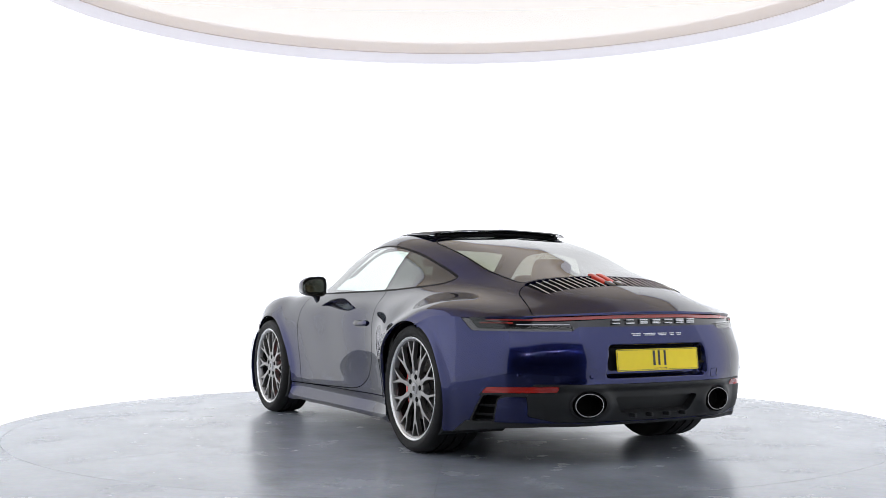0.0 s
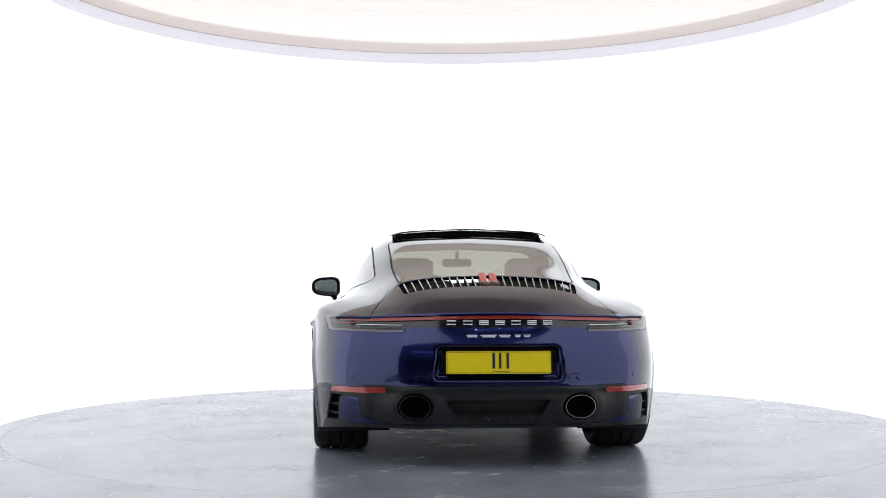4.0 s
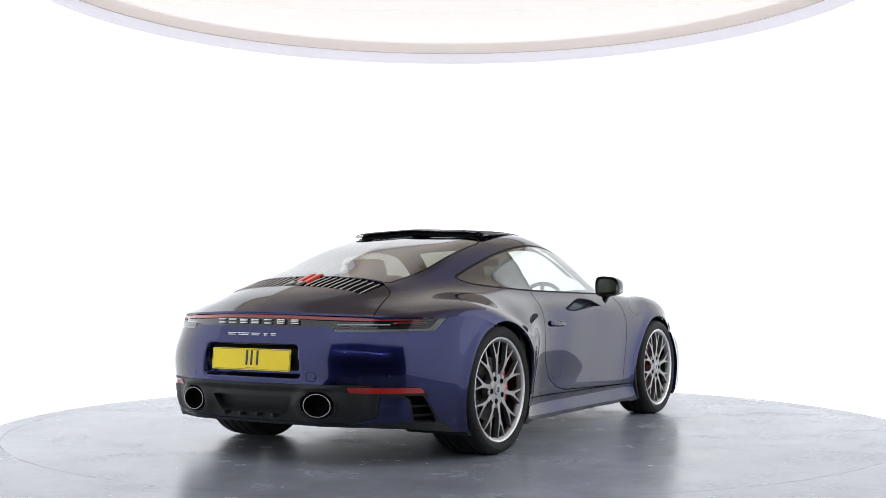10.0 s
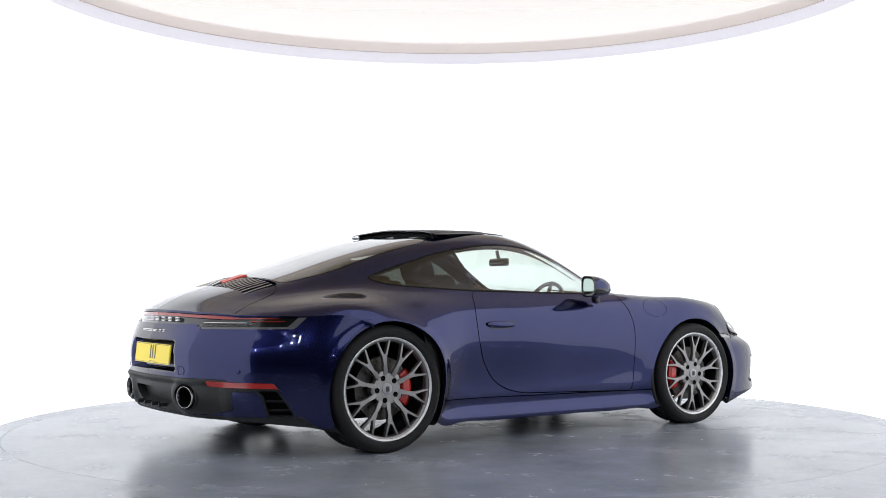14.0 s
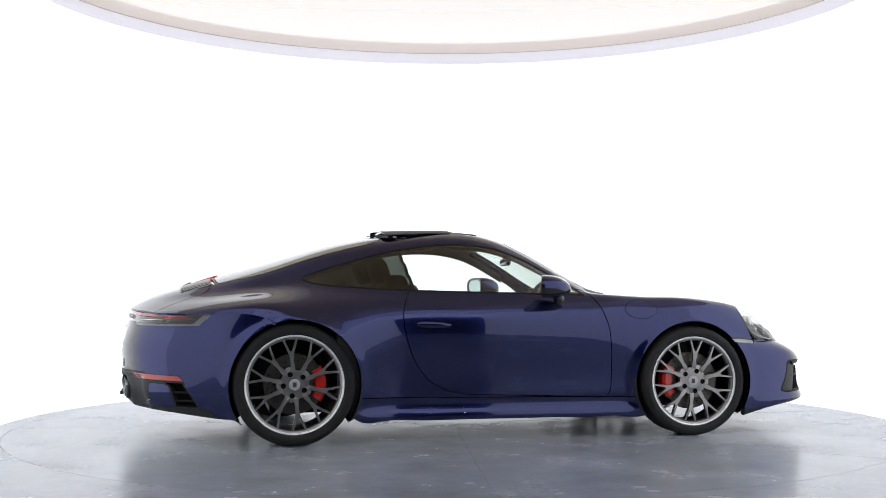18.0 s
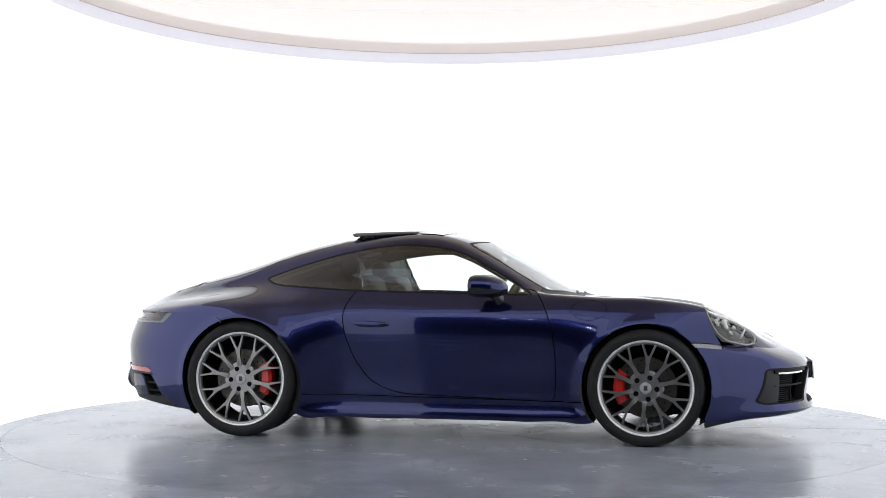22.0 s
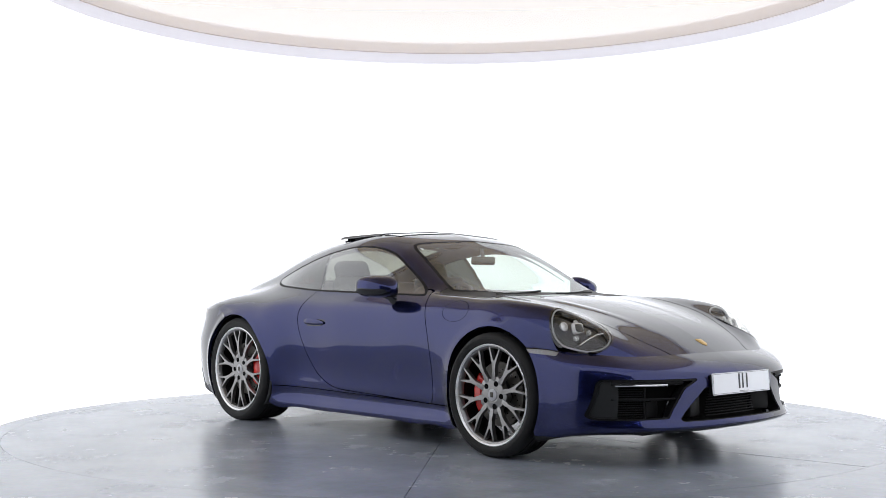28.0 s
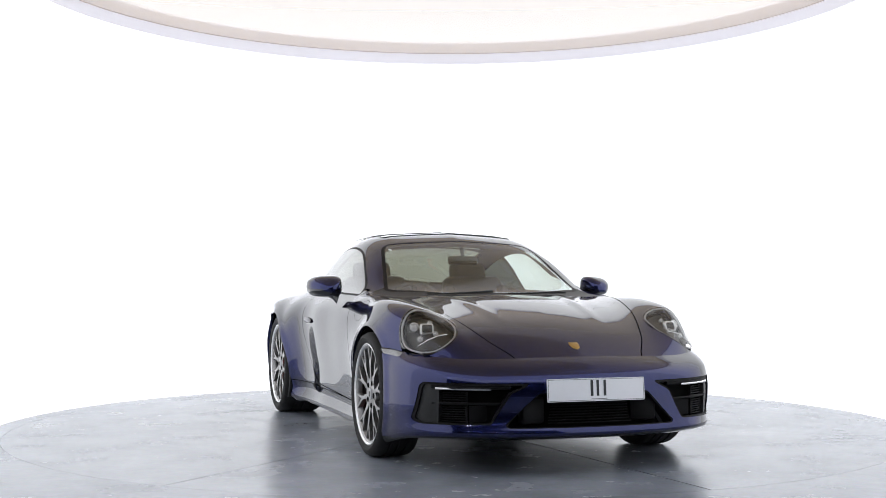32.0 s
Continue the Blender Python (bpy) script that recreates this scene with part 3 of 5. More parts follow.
# the pressed-in bay of the number plate
for g_, ax, az, ar, ff in ((rear_skin, -1.220, .347, .380, .013), (front_skin, 1.225, .337, .367, .010)):
    dist = np.hypot(g_[:, :, 0] - ax, g_[:, :, 2] - az) - ar
    g_[:, 1:, 1] += ff * np.exp(-(np.clip(dist[:, 1:], 0, 1) / .034) ** 2) * (g_[:, 1:, 1] > .7)
bay = rounded([(-.328, .448), (.328, .448), (.304, .624), (-.304, .624)], .03)
d = inside(bay, rear_skin[:, :, 1:].reshape(-1, 2)).reshape(rear_skin.shape[:2])
k = np.clip(-d / 0.022, 0, 1)
rear_skin[:, :, 0] += 0.052 * k * k * (3 - 2 * k) * (rear_skin[:, :, 0] < -2.1)
ry_, rz_, tail = np.abs(rear_skin[:, :, 1]), rear_skin[:, :, 2], rear_skin[:, :, 0] < -1.95
ring_d = np.hypot((ry_ - .412) / .094, (rz_ - .320) / .070)
rear_skin[:, :, 0] -= .022 * np.exp(-((ring_d - 1.1) / .42) ** 2) * tail
low_step = np.clip((.408 - rz_) / .022, 0, 1)
rear_skin[:, :, 0] += .016 * low_step * np.clip((.66 - ry_) / .05, 0, 1) * tail
rear_skin[-1, :, 1] = 0
rear = Sheet.grid(rear_skin[:, ::-1])
front = Sheet.grid(front_skin)

# wheels
FX, FZ, FR = 1.225, 0.335, 0.335
RX, RZ, RR = -1.225, 0.352, 0.352
ARCH_F, ARCH_R = 0.367, 0.380


def arch(s):
    for x, z, r in ((FX, FZ + .002, ARCH_F), (RX + .005, RZ - .005, ARCH_R)):
        s = s.cut(np.hypot(s.v[:, 0] - x, s.v[:, 2] - z) - r)[1]
    return s


upper, front, rear = arch(upper), arch(front), arch(rear)
GAP = 0.0028


def take(s, fn, gap=GAP):
    """Cut the piece where fn(points) < 0 out of a sheet: the piece and the rest, a gap apart."""
    rest = s.cut(fn(s.v) - gap)[1]
    piece = s.cut(fn(s.v) + gap)[0]
    return piece, rest


def pair(s, name, material, label="", rim=0.014):
    """The left piece and its mirror image as two parts."""
    for q in (s, s.mirrored()):
        seat_on_car(q.make(name, material, CAR, label, rim))


def one(s, name, material, label="", rim=0.014):
    return seat_on_car(s.both().make(name, material, CAR, label, rim))


# outlines of the openings and panels
DLO = closed_curve([(-1.168, .966), (-1.075, .925), (-.800, .902), (-.500, .886), (0, .873), (.480, .862), (.560, .862), (.500, .915), (.350, 1.004), (.150, 1.110), (-.030, 1.163), (-.240, 1.180), (-.450, 1.164), (-.700, 1.118), (-.930, 1.055), (-1.090, 1.003)])
WIND = rounded([(.795, -.30), (.795, .30), (.690, .575), (.640, .632), (.175, .525), (.118, .485), (.158, .2), (.158, -.2), (.118, -.485), (.175, -.525), (.640, -.632), (.690, -.575)], [.1, .1, .06, .03, .04, .05, .1, .1, .05, .04, .03, .06])
BACK = rounded([(-.640, -.25), (-.640, .25), (-.670, .485), (-.740, .514), (-1.300, .506), (-1.670, .478), (-1.693, .2), (-1.693, -.2), (-1.670, -.478), (-1.300, -.506), (-.740, -.514), (-.670, -.485)], .05)
LOUVRE = rounded([(-1.698, -.2), (-1.698, .2), (-1.675, .48), (-1.875, .455), (-1.885, .2), (-1.885, -.2), (-1.875, -.455), (-1.675, -.48)], .03)
LID = rounded([(-1.700, -.53), (-1.700, .53), (-1.900, .590), (-2.05, .640), (-2.4, .62), (-2.4, -.62), (-2.05, -.640), (-1.900, -.590)], .06)
ROOFHOLE = rounded([(-.045, -.25), (-.045, .25), (-.070, .44), (-.560, .462), (-.600, .25), (-.600, -.25), (-.560, -.462), (-.070, -.44)], .06)
HOOD = rounded([(2.3, -.33), (2.3, .33), (2.02, .335), (1.860, .435), (1.55, .545), (1.20, .640), (.960, .700), (.855, .690), (.835, .40), (.885, 0), (.835, -.40), (.855, -.690), (.960, -.700), (1.20, -.640), (1.55, -.545), (1.860, -.435), (2.02, -.335)], .08)
DOOR = rounded([(-.535, .90), (-.590, .760), (-.575, .640), (-.520, .480), (-.430, .355), (-.320, .296), (-.200, .272), (.690, .243), (.706, .300), (.706, .500), (.690, .660), (.640, .800), (.575, .90)], .05)


def flat(axes, outline, low=None):
    def fn(v):
        d = inside(outline, v[:, axes])
        return d if low is None else np.maximum(d, low - v[:, 1])
    return fn


side_win, upper = take(upper, flat(XZ, DLO, .45), 0.0)
glass_in, trim_win = side_win.cut(inside(DLO, side_win.v[:, XZ]) + 0.011)
pair(trim_win, "window_seal", M_TRIM, "black rubber window seal", .01)


def b_post(v):
    return (v[:, 0] + .578) - (1.134 - v[:, 2]) * 0.325


post, glass_in = take(glass_in, lambda v: np.abs(b_post(v)) - 0.011, 0.0)
pair(post, "window_post", M_GLOSSBLACK, "gloss black pillar cover", .01)
quarter, door_glass = glass_in.cut(b_post(glass_in.v))
pair(quarter, "quarter_window", M_GLASS_DARK, "dark tinted rear side window", 0)
pair(door_glass, "door_window", M_GLASS, "clear green-tinted door window", 0)
wind, upper = take(upper, flat(XY, WIND), 0.0)
band, wind = wind.cut(-inside(WIND, wind.v[:, XY]) - .022)
one(band, "windscreen_frit", M_TRIM, "black printed edge of the windscreen", 0)
one(wind, "windscreen", M_WIND, "raked clear windscreen", 0)
back, upper = take(upper, lambda v: np.maximum(flat(XY, BACK)(v), .86 - v[:, 2]), 0.0)
band, back = back.cut(-inside(BACK, back.v[:, XY]) - .009)
one(band, "rear_frit", M_TRIM, "black printed edge of the rear window", 0)
one(back, "rear_window", M_GLASS_REAR, "brown-tinted sloping rear window", 0)
tray, upper = take(upper, lambda v: np.maximum(flat(XY, LOUVRE)(v), .84 - v[:, 2]), .001)
one(tray.moved(-.034), "louvre_tray", M_BLACK, "black tray under the louvres", 0)
hole, upper = take(upper, lambda v: np.maximum(flat(XY, ROOFHOLE)(v), 1.0 - v[:, 2]), .001)
door, upper = take(upper, flat(XZ, DOOR, .5))
bonnet, upper = take(upper, lambda v: np.maximum(flat(XY, HOOD)(v), np.maximum(.5 - v[:, 2], .80 - v[:, 0])))
lid, upper = take(upper, lambda v: np.maximum(flat(XY, LID)(v), -1.6 - v[:, 0] * -1 - 3.2))
sill, upper = take(upper, lambda v: np.maximum(v[:, 2] - (.253 - .012 * v[:, 0]), np.abs(v[:, 0]) - .95))
cowl, upper = take(upper, lambda v: np.maximum(np.maximum(v[:, 1] - .70, .60 - v[:, 0]), np.maximum(v[:, 0] - .96, inside(HOOD, v[:, XY]) * 0 + .845 - v[:, 2])), .001)

# headlamp: an oval on the wing
HC = Vector((1.700, .698, .704))
HN = Vector((.60, .22, .77)).normalized()
HU = (Vector((.79, -.06, -.61)) - HN * Vector((.79, -.06, -.61)).dot(HN)).normalized()
HV = HN.cross(HU)


def lamp_oval(v, grow=0.0):
    w = v - np.array(HC)
    a, b, c = w @ np.array(HU), w @ np.array(HV), w @ np.array(HN)
    r = np.hypot(a / (.190 + grow), b / (.149 + grow))
    return np.where(np.abs(c) < .15, (r - 1) * .15, 1.0)


lamp_a, upper = upper.cut(lamp_oval(upper.v))
if bonnet.f:
    lamp_b, bonnet = bonnet.cut(lamp_oval(bonnet.v))

# fuel flap on the right wing, drawn as a round gap
def flap(v):
    return np.where(v[:, 1] > .6, np.hypot((v[:, 0] - .90) / 1.0, (v[:, 2] - .778) / .56) - .104, 1.0)


fend, quart = upper.cut(-(v0 := upper.v)[:, 0] + .4)
fender = fend
seat_on_car(fender.make("front_wing", M_PAINT, CAR, "", .014))
right = fender.mirrored()
cap, right = take(Sheet(right.v * np.array([1, -1, 1]), right.n, right.f), flap, .0015)
for q, nm in ((right, "front_wing"), (cap, "fuel_flap")):
    q.v = q.v * np.array([1, -1, 1])
    seat_on_car(q.make(nm, M_PAINT, CAR, "", .014))
quarter_body = quart
one(quarter_body, "body_shell", M_PAINT, "blue roof and rear wings in one piece", .016)
pair(door, "door", M_PAINT, "blue door panel")
one(bonnet, "bonnet", M_PAINT, "blue bonnet with two soft ridges")
one(lid, "engine_lid", M_PAINT, "blue engine lid")
pair(sill, "sill", M_PAINT, "blue side sill")
one(cowl, "cowl", M_BLACK, "black scuttle panel under the windscreen")

# headlamps
def bulged(q):
    """The lamp glass stands out of the wing towards its own plane."""
    c = (q.v - np.array(HC)) @ np.array(HN)
    fore = np.clip(((q.v - np.array(HC)) @ np.array(HU) + .05) / .14, 0, 1)
    return Sheet(q.v + np.outer(np.clip(-c, 0, None) * .42 * fore, np.array(HN)), q.n, q.f)


for s in (bulged(lamp_a.plus(lamp_b) if bonnet.f else lamp_a),):
    lens = s.cut(lamp_oval(s.v) + .006)[0]
    for sgn in (1, -1):
        l = lens.moved(.004)
        bowl = lens.moved(-.050)
        rg = s.cut(-(lamp_oval(s.v, 0) + .0065))[0].moved(.001)
        if sgn < 0:
            l, bowl, rg = l.mirrored(), bowl.mirrored(), rg.mirrored()
        lamp = seat_on_car(bowl.make("headlamp", M_BOWL, CAR, "round four-point headlamp in a dark bowl", 0))
        l.make("lens", M_LENS, lamp, "clear lamp lens", 0)
        rg.make("bezel", M_GLOSSBLACK, lamp, "black lamp bezel", .036)

        def at(a, b, h):
            w_ = s.v - np.array(HC)
            near = np.hypot(w_ @ np.array(HU) - a, w_ @ np.array(HV) - b)
            i_ = np.argsort(near)[:14]
            k_ = 1 / (near[i_] + 4e-3)
            p = HC + HU * a + HV * b + HN * (h + float((w_[i_] @ np.array(HN) * k_).sum() / k_.sum()))
            return Vector((p.x, sgn * p.y, p.z))
        nrm = Vector((HN.x, sgn * HN.y, HN.z))
        face = Vector((.93, sgn * .12, .30)).normalized()
        turn = face.to_track_quat("Y", "Z").to_matrix().to_4x4()
        bm = bmesh.new()
        pts = [at(.172 * math.cos(q) + .002, .134 * math.sin(q), -.007) for q in [2 * math.pi * k / 40 for k in range(40)]]
        tube(bm, pts, .0046, 8, closed=True)
        part("chrome_ring", bm, M_LAMPEND, lamp, "thin chrome ring")
        for a, b, r in ((-.066, .058, .024), (-.066, -.026, .013), (.032, .056, .015), (.036, -.026, .013)):
            bm = bmesh.new()
            lathe(bm, [(r, 0), (r, .012), (r * .8, .014), (r * .75, .006), (r * .4, .010), (.0005, .012)], 24, Matrix.Translation(at(a, b, -.042)) @ turn)
            part("projector", bm, M_LAMPRING, lamp, "small round lamp projector")
        bm = bmesh.new()
        box(bm, (0, 0, 0), (.074, .03, .062), Matrix.Identity(4), .014, 3)
        bmesh.ops.transform(bm, matrix=Matrix.Translation(at(-.015, .004, -.042)) @ turn, verts=bm.verts)
        main = part("main_projector", bm, M_LAMPRING, lamp, "square main projector")
        bm = bmesh.new()
        box(bm, (0, .010, 0), (.058, .016, .046), Matrix.Identity(4), .010, 3)
        bmesh.ops.transform(bm, matrix=Matrix.Translation(at(-.015, .004, -.042)) @ turn, verts=bm.verts)
        part("projector_lens", bm, M_GLOSSBLACK, main, "dark projector lens")
        bm = bmesh.new()
        tube(bm, [at(.092 + .0 * b, b, -.006) for b in (-.070, -.02, .03, .085)], .0035)
        part("light_bar", bm, M_CHROME, lamp, "slim bright light bar")


# ---- front bumper ----
def sym(axes, outline):
    return lambda v: inside(outline, np.stack([np.abs(v[:, 1]), v[:, 2]], axis=1)) if axes == YZ else inside(outline, v[:, axes])


INTAKE = rounded([(.335, .449), (.345, .437), (.425, .398), (.515, .252), (.805, .246), (.832, .262), (.806, .436), (.790, .451)], [.004, .004, .015, .012, .015, .02, .02, .01])
MID = rounded([(-.290, .402), (-.455, .248), (-.440, .234), (.440, .234), (.455, .248), (.290, .402)], .015)
side_hole, front = take(front, lambda v: np.maximum(flat(YZ, INTAKE)(v), 1.70 - v[:, 0]), 0)
mid_hole, front = take(front, flat(YZ, MID), 0)
chin, front = take(front, lambda v: np.maximum(v[:, 2] - .150 - .0 * v[:, 0], 1.54 - v[:, 0]), 0)
marker, front = take(front, lambda v: np.maximum(np.abs(v[:, 2] - (.582 - .08 * (v[:, 0] - 1.55))) - .0135, np.maximum(1.475 - v[:, 0], v[:, 0] - 1.655)), .001)
one(front, "front_bumper", M_PAINT, "blue front bumper cover with a chin lip", .03)
pair(marker.moved(.001), "side_marker", M_LENS, "clear side marker lens", 0)
pair(marker.moved(-.008), "marker_reflector", M_LAMPEND, "grey marker backing", 0)
pair(side_hole.moved(-.075), "intake_well", M_VOID, "side intake well, near-black to stand in for its shade", 0)
rim_in = side_hole.cut(-(inside(INTAKE, side_hole.v[:, YZ]) + .009))[0]
pair(rim_in.moved(-.004), "intake_frame", M_TRIM, "black intake frame", .05)
block = side_hole.cut(.742 - side_hole.v[:, 1])[0]
pair(block.moved(-.014), "intake_cheek", M_BLACK, "matt black cheek of the side intake", .03)
one(mid_hole.moved(-.10), "centre_intake_well", M_VOID, "centre intake well, near-black to stand in for its shade", 0)
rim_in = mid_hole.cut(-(inside(MID, mid_hole.v[:, YZ]) + .006))[0]
one(rim_in.moved(-.004), "centre_intake_frame", M_TRIM, "black centre intake frame", .06)
if chin.f:
    pair(chin, "chin_lip", M_BLACK, "black underside of the chin", .02)


def front_x(y, z):
    return probe(front_skin, YZ, (abs(y), z), 0)


def side_y(x, z):
    p = skin.reshape(-1, 3)
    p = p[p[:, 1] > .55]
    return probe(p, XZ, (x, z), 1)


def top_z(x, y):
    p = skin.reshape(-1, 3)
    p = p[p[:, 2] > .60]
    return probe(p, XY, (x, abs(y)), 2)


def rear_x(y, z):
    p = rear_skin.reshape(-1, 3)
    return probe(p, YZ, (abs(y), z), 0)


for sgn in (1, -1):
    bm = bmesh.new()
    tube(bm, [Vector((front_x(y, .421) - .014, sgn * y, .421)) for y in (.745, .69, .635, .575, .515)], .0080, 10)
    seat_on_car(part("running_light", bm, M_CHROME, CAR, "slim clear running light"))
    bm = bmesh.new()
    tube(bm, [Vector((front_x(y, .428) - .022, sgn * y, .430)) for y in (.755, .69, .60, .50, .42)], .012, 8)
    seat_on_car(part("light_housing", bm, M_TRIM, CAR, "black housing behind the running light"))
    bm = bmesh.new()
    tube(bm, [Vector((front_x(y, .350) - .026, sgn * y, .350)) for y in (.755, .69, .60, .50, .46)], .006, 8)
    seat_on_car(part("intake_bar", bm, M_TRIM, CAR))
    bm = bmesh.new()
    tube(bm, [Vector((front_x(.612, z) - .040, sgn * .612, z)) for z in (.250, .33, .405)], .006, 8)
    seat_on_car(part("intake_post", bm, M_TRIM, CAR))
    for i in range(13):
        z = .262 + i * .0115
        bm = bmesh.new()
        tube(bm, [Vector((front_x(y, z) - .042, sgn * y, z)) for y in (.615, .69, .750)], .0032, 6)
        seat_on_car(part("intake_slat", bm, M_TRIM, CAR))
    bm = bmesh.new()
    slab(bm, rounded([(.49, .262), (.60, .262), (.60, .340), (.47, .340)], .006), Matrix(((0, 0, 1, front_x(.55, .30) - .068), (sgn, 0, 0, 0), (0, 1, 0, -.004), (0, 0, 0, 1))), .004)
    seat_on_car(part("duct_panel", bm, M_TRIM, CAR, "smooth black duct panel", smooth=False))
for i in range(10):
    z = .250 + i * .0135
    w = .31 - i * .004
    bm = bmesh.new()
    tube(bm, [Vector((front_x(y, z) - .060, y, z)) for y in np.linspace(-w * .72, w * .72, 7)], .0036, 6)
    seat_on_car(part("grille_slat", bm, M_TRIM, CAR))
for sgn in (1, -1):
    bm = bmesh.new()
    box(bm, (front_x(.30, .33) - .075, sgn * .30, .312), (.05, .13, .13), Matrix.Rotation(radians(-14 * sgn), 4, "Z"), .012)
    seat_on_car(part("intake_flap", bm, M_TRIM, CAR, "black shutter block"))


def plate(name, x, z, sgn, material, tilt, label):
    """A number plate; its writing is drawn as plain bars."""
    m = Matrix.Translation((x, 0, z)) @ Matrix.Rotation(radians(90 * sgn), 4, "Z") @ Matrix.Rotation(radians(90 - tilt), 4, "X")
    bm = bmesh.new()
    slab(bm, rounded([(-.26, -.0555), (.26, -.0555), (.26, .0555), (-.26, .0555)], .008), m, .006)
    ob = seat_on_car(part(name, bm, material, CAR, label, smooth=False))
    bm = bmesh.new()
    for a, b in (((-.255, -.0505), (.255, -.0505)), ((-.255, .0505), (.255, .0505))):
        slab(bm, [(a[0], a[1] - .0008), (b[0], b[1] - .0008), (b[0], b[1] + .0008), (a[0], a[1] + .0008)], m @ Matrix.Translation((0, 0, .0062)), .0006)
    for x0 in (-.255, .255):
        slab(bm, [(x0 - .0008, -.0505), (x0 + .0008, -.0505), (x0 + .0008, .0505), (x0 - .0008, .0505)], m @ Matrix.Translation((0, 0, .0062)), .0006)
    slab(bm, [(-.03, -.0455), (.055, -.0455), (.055, -.0435), (-.03, -.0435)], m @ Matrix.Translation((0, 0, .0062)), .0006)
    part("plate_border", bm, M_INK, ob, "thin dark border and maker's line", smooth=False)
    for a0, a1, b0, b1 in ((-.032, -.018, 0, .076), (.000, .013, 0, .076), (.038, .051, 0, .076)):
        bm = bmesh.new()
        slab(bm, [(a0, b0), (a1, b0), (a1, b1), (a0, b1)], m @ Matrix.Translation((0, -.030, .0064)), .001)
        part("plate_bar", bm, M_INK, ob, "dark plain bar", smooth=False)
    return ob


plate("front_plate", 2.197, .414, 1, M_PLATE_W, 4, "white number plate with dark bars")
plate("rear_plate", -2.218, .540, -1, M_PLATE_Y, 6, "yellow number plate with dark bars")
bm = bmesh.new()
box(bm, (2.182, 0, .414), (.024, .50, .10), None, .005)
seat_on_car(part("plate_holder", bm, M_BLACK, CAR, "black plate holder"))

# ---- tail ----
def band_low(v):
    k = np.clip((v[:, 1] - .430) / .05, 0, 1)
    return .712 - .022 * k * k * (3 - 2 * k)


def arc_up(v):
    return .0125 * np.clip(1 - (v[:, 1] / .62) ** 2, 0, 1)


lamp_band, rear = take(rear, lambda v: np.maximum(np.maximum(band_low(v) - v[:, 2], v[:, 2] - .7605 - arc_up(v)), v[:, 0] + 1.690 + (.760 - v[:, 2]) * 1.15), .001)
# red strip on top, dark band with the letters under it, smoked lens at the corners
strip, low = lamp_band.cut(.7435 + arc_up(lamp_band.v) - lamp_band.v[:, 2])
strip_mid, strip_end = strip.cut(strip.v[:, 0] + 1.84)
one(strip_mid.moved(-.010), "light_strip", M_REDSTRIP, "full-width red light strip", .004)
lens, dark = low.cut(np.maximum(.462 - low.v[:, 1], low.v[:, 2] - (.716 + .06 * np.clip((low.v[:, 0] + 1.945) / .02, 0, 1))))
one(dark.moved(-.018), "dark_band", M_GLOSSBLACK, "gloss black band between the tail lamps", .002)
pair(strip_end, "lamp_corner", M_SMOKE, "smoked clear tail lamp corner", 0)
pair(lens, "tail_lens", M_SMOKE, "smoked clear tail lamp lens", 0)
whole = lens.plus(strip_end)
border = np.minimum(np.abs(-(whole.v[:, 0] + 1.690 + (.760 - whole.v[:, 2]) * 1.15)) - .045, np.maximum(whole.v[:, 2] - band_low(whole.v) - .011, .47 - whole.v[:, 1]))
back_end, back_in = whole.cut(border)
pair(back_end.moved(-.007), "lamp_surround", M_LAMPEND, "grey outline of the tail lamp", 0)
pair(back_in.moved(-.014), "lamp_backing", M_LAMPGREY, "dark tail lamp reflector", 0)
for sgn in (1, -1):
    bm = bmesh.new()
    pts = []
    for y in np.linspace(.475, .700, 10):
        p_ = rear_skin.reshape(-1, 3)
        pts.append(Vector((probe(p_, YZ, (y, .722), 0) + .006, sgn * y, .722)))
    tube(bm, pts, .0022, 6)
    seat_on_car(part("lamp_line", bm, M_LAMPRING, CAR, "thin silver line in the tail lamp"))
    p_ = rear_skin.reshape(-1, 3)
    p_ = p_[p_[:, 1] > .6]
    for z, x1 in ((.7300, -1.815),):
        bm = bmesh.new()
        tube(bm, [Vector((x + .004, sgn * (probe(p_, XZ, (x, z), 1) - .004), z)) for x in np.linspace(-1.96, x1, 8)], .0032, 6)
        seat_on_car(part("lamp_stripe", bm, M_RED, CAR, "slim red stripe in the tail lamp"))


def refl_band(v):
    zt = .411 - .03 * (v[:, 0] + 2.04)
    return np.maximum(np.maximum(v[:, 2] - zt, zt - .031 - v[:, 2]), np.maximum(.552 - v[:, 1], v[:, 0] + 1.855 + (v[:, 2] - .38) * 1.0))


refl, rear = take(rear, refl_band, .001)
pair(refl.moved(.001), "reflector", M_REFLECTOR, "red rear reflector", .01)
VENT = rounded([(-2.005, .374), (-1.858, .372), (-1.752, .216), (-1.895, .222), (-1.935, .345)], .008)
vent, rear = take(rear, lambda v: np.maximum(flat(XZ, VENT)(v), .6 - v[:, 1]), 0)
pair(vent.moved(-.045), "vent_well", M_VOID, "side vent well, near-black to stand in for its shade", 0)
edge = vent.cut(-(inside(VENT, vent.v[:, XZ]) + .008))[0]
pair(edge.moved(-.002), "vent_frame", M_BLACK, "black vent frame", .04)
for sgn in (1, -1):
    for z in (.262, .310):
        x0, x1 = -1.945 + (.356 - z) * .45, -1.855 + (.362 - z) * .72
        bm = bmesh.new()
        ys = [probe(rear_skin.reshape(-1, 3)[rear_skin.reshape(-1, 3)[:, 1] > .6], XZ, (x, z), 1) for x in (x0, x1)]
        tube(bm, [Vector((x0, sgn * (ys[0] - .016), z)), Vector((x1, sgn * (ys[1] - .016), z))], .007, 6)
        seat_on_car(part("vent_fin", bm, M_TRIM, CAR))
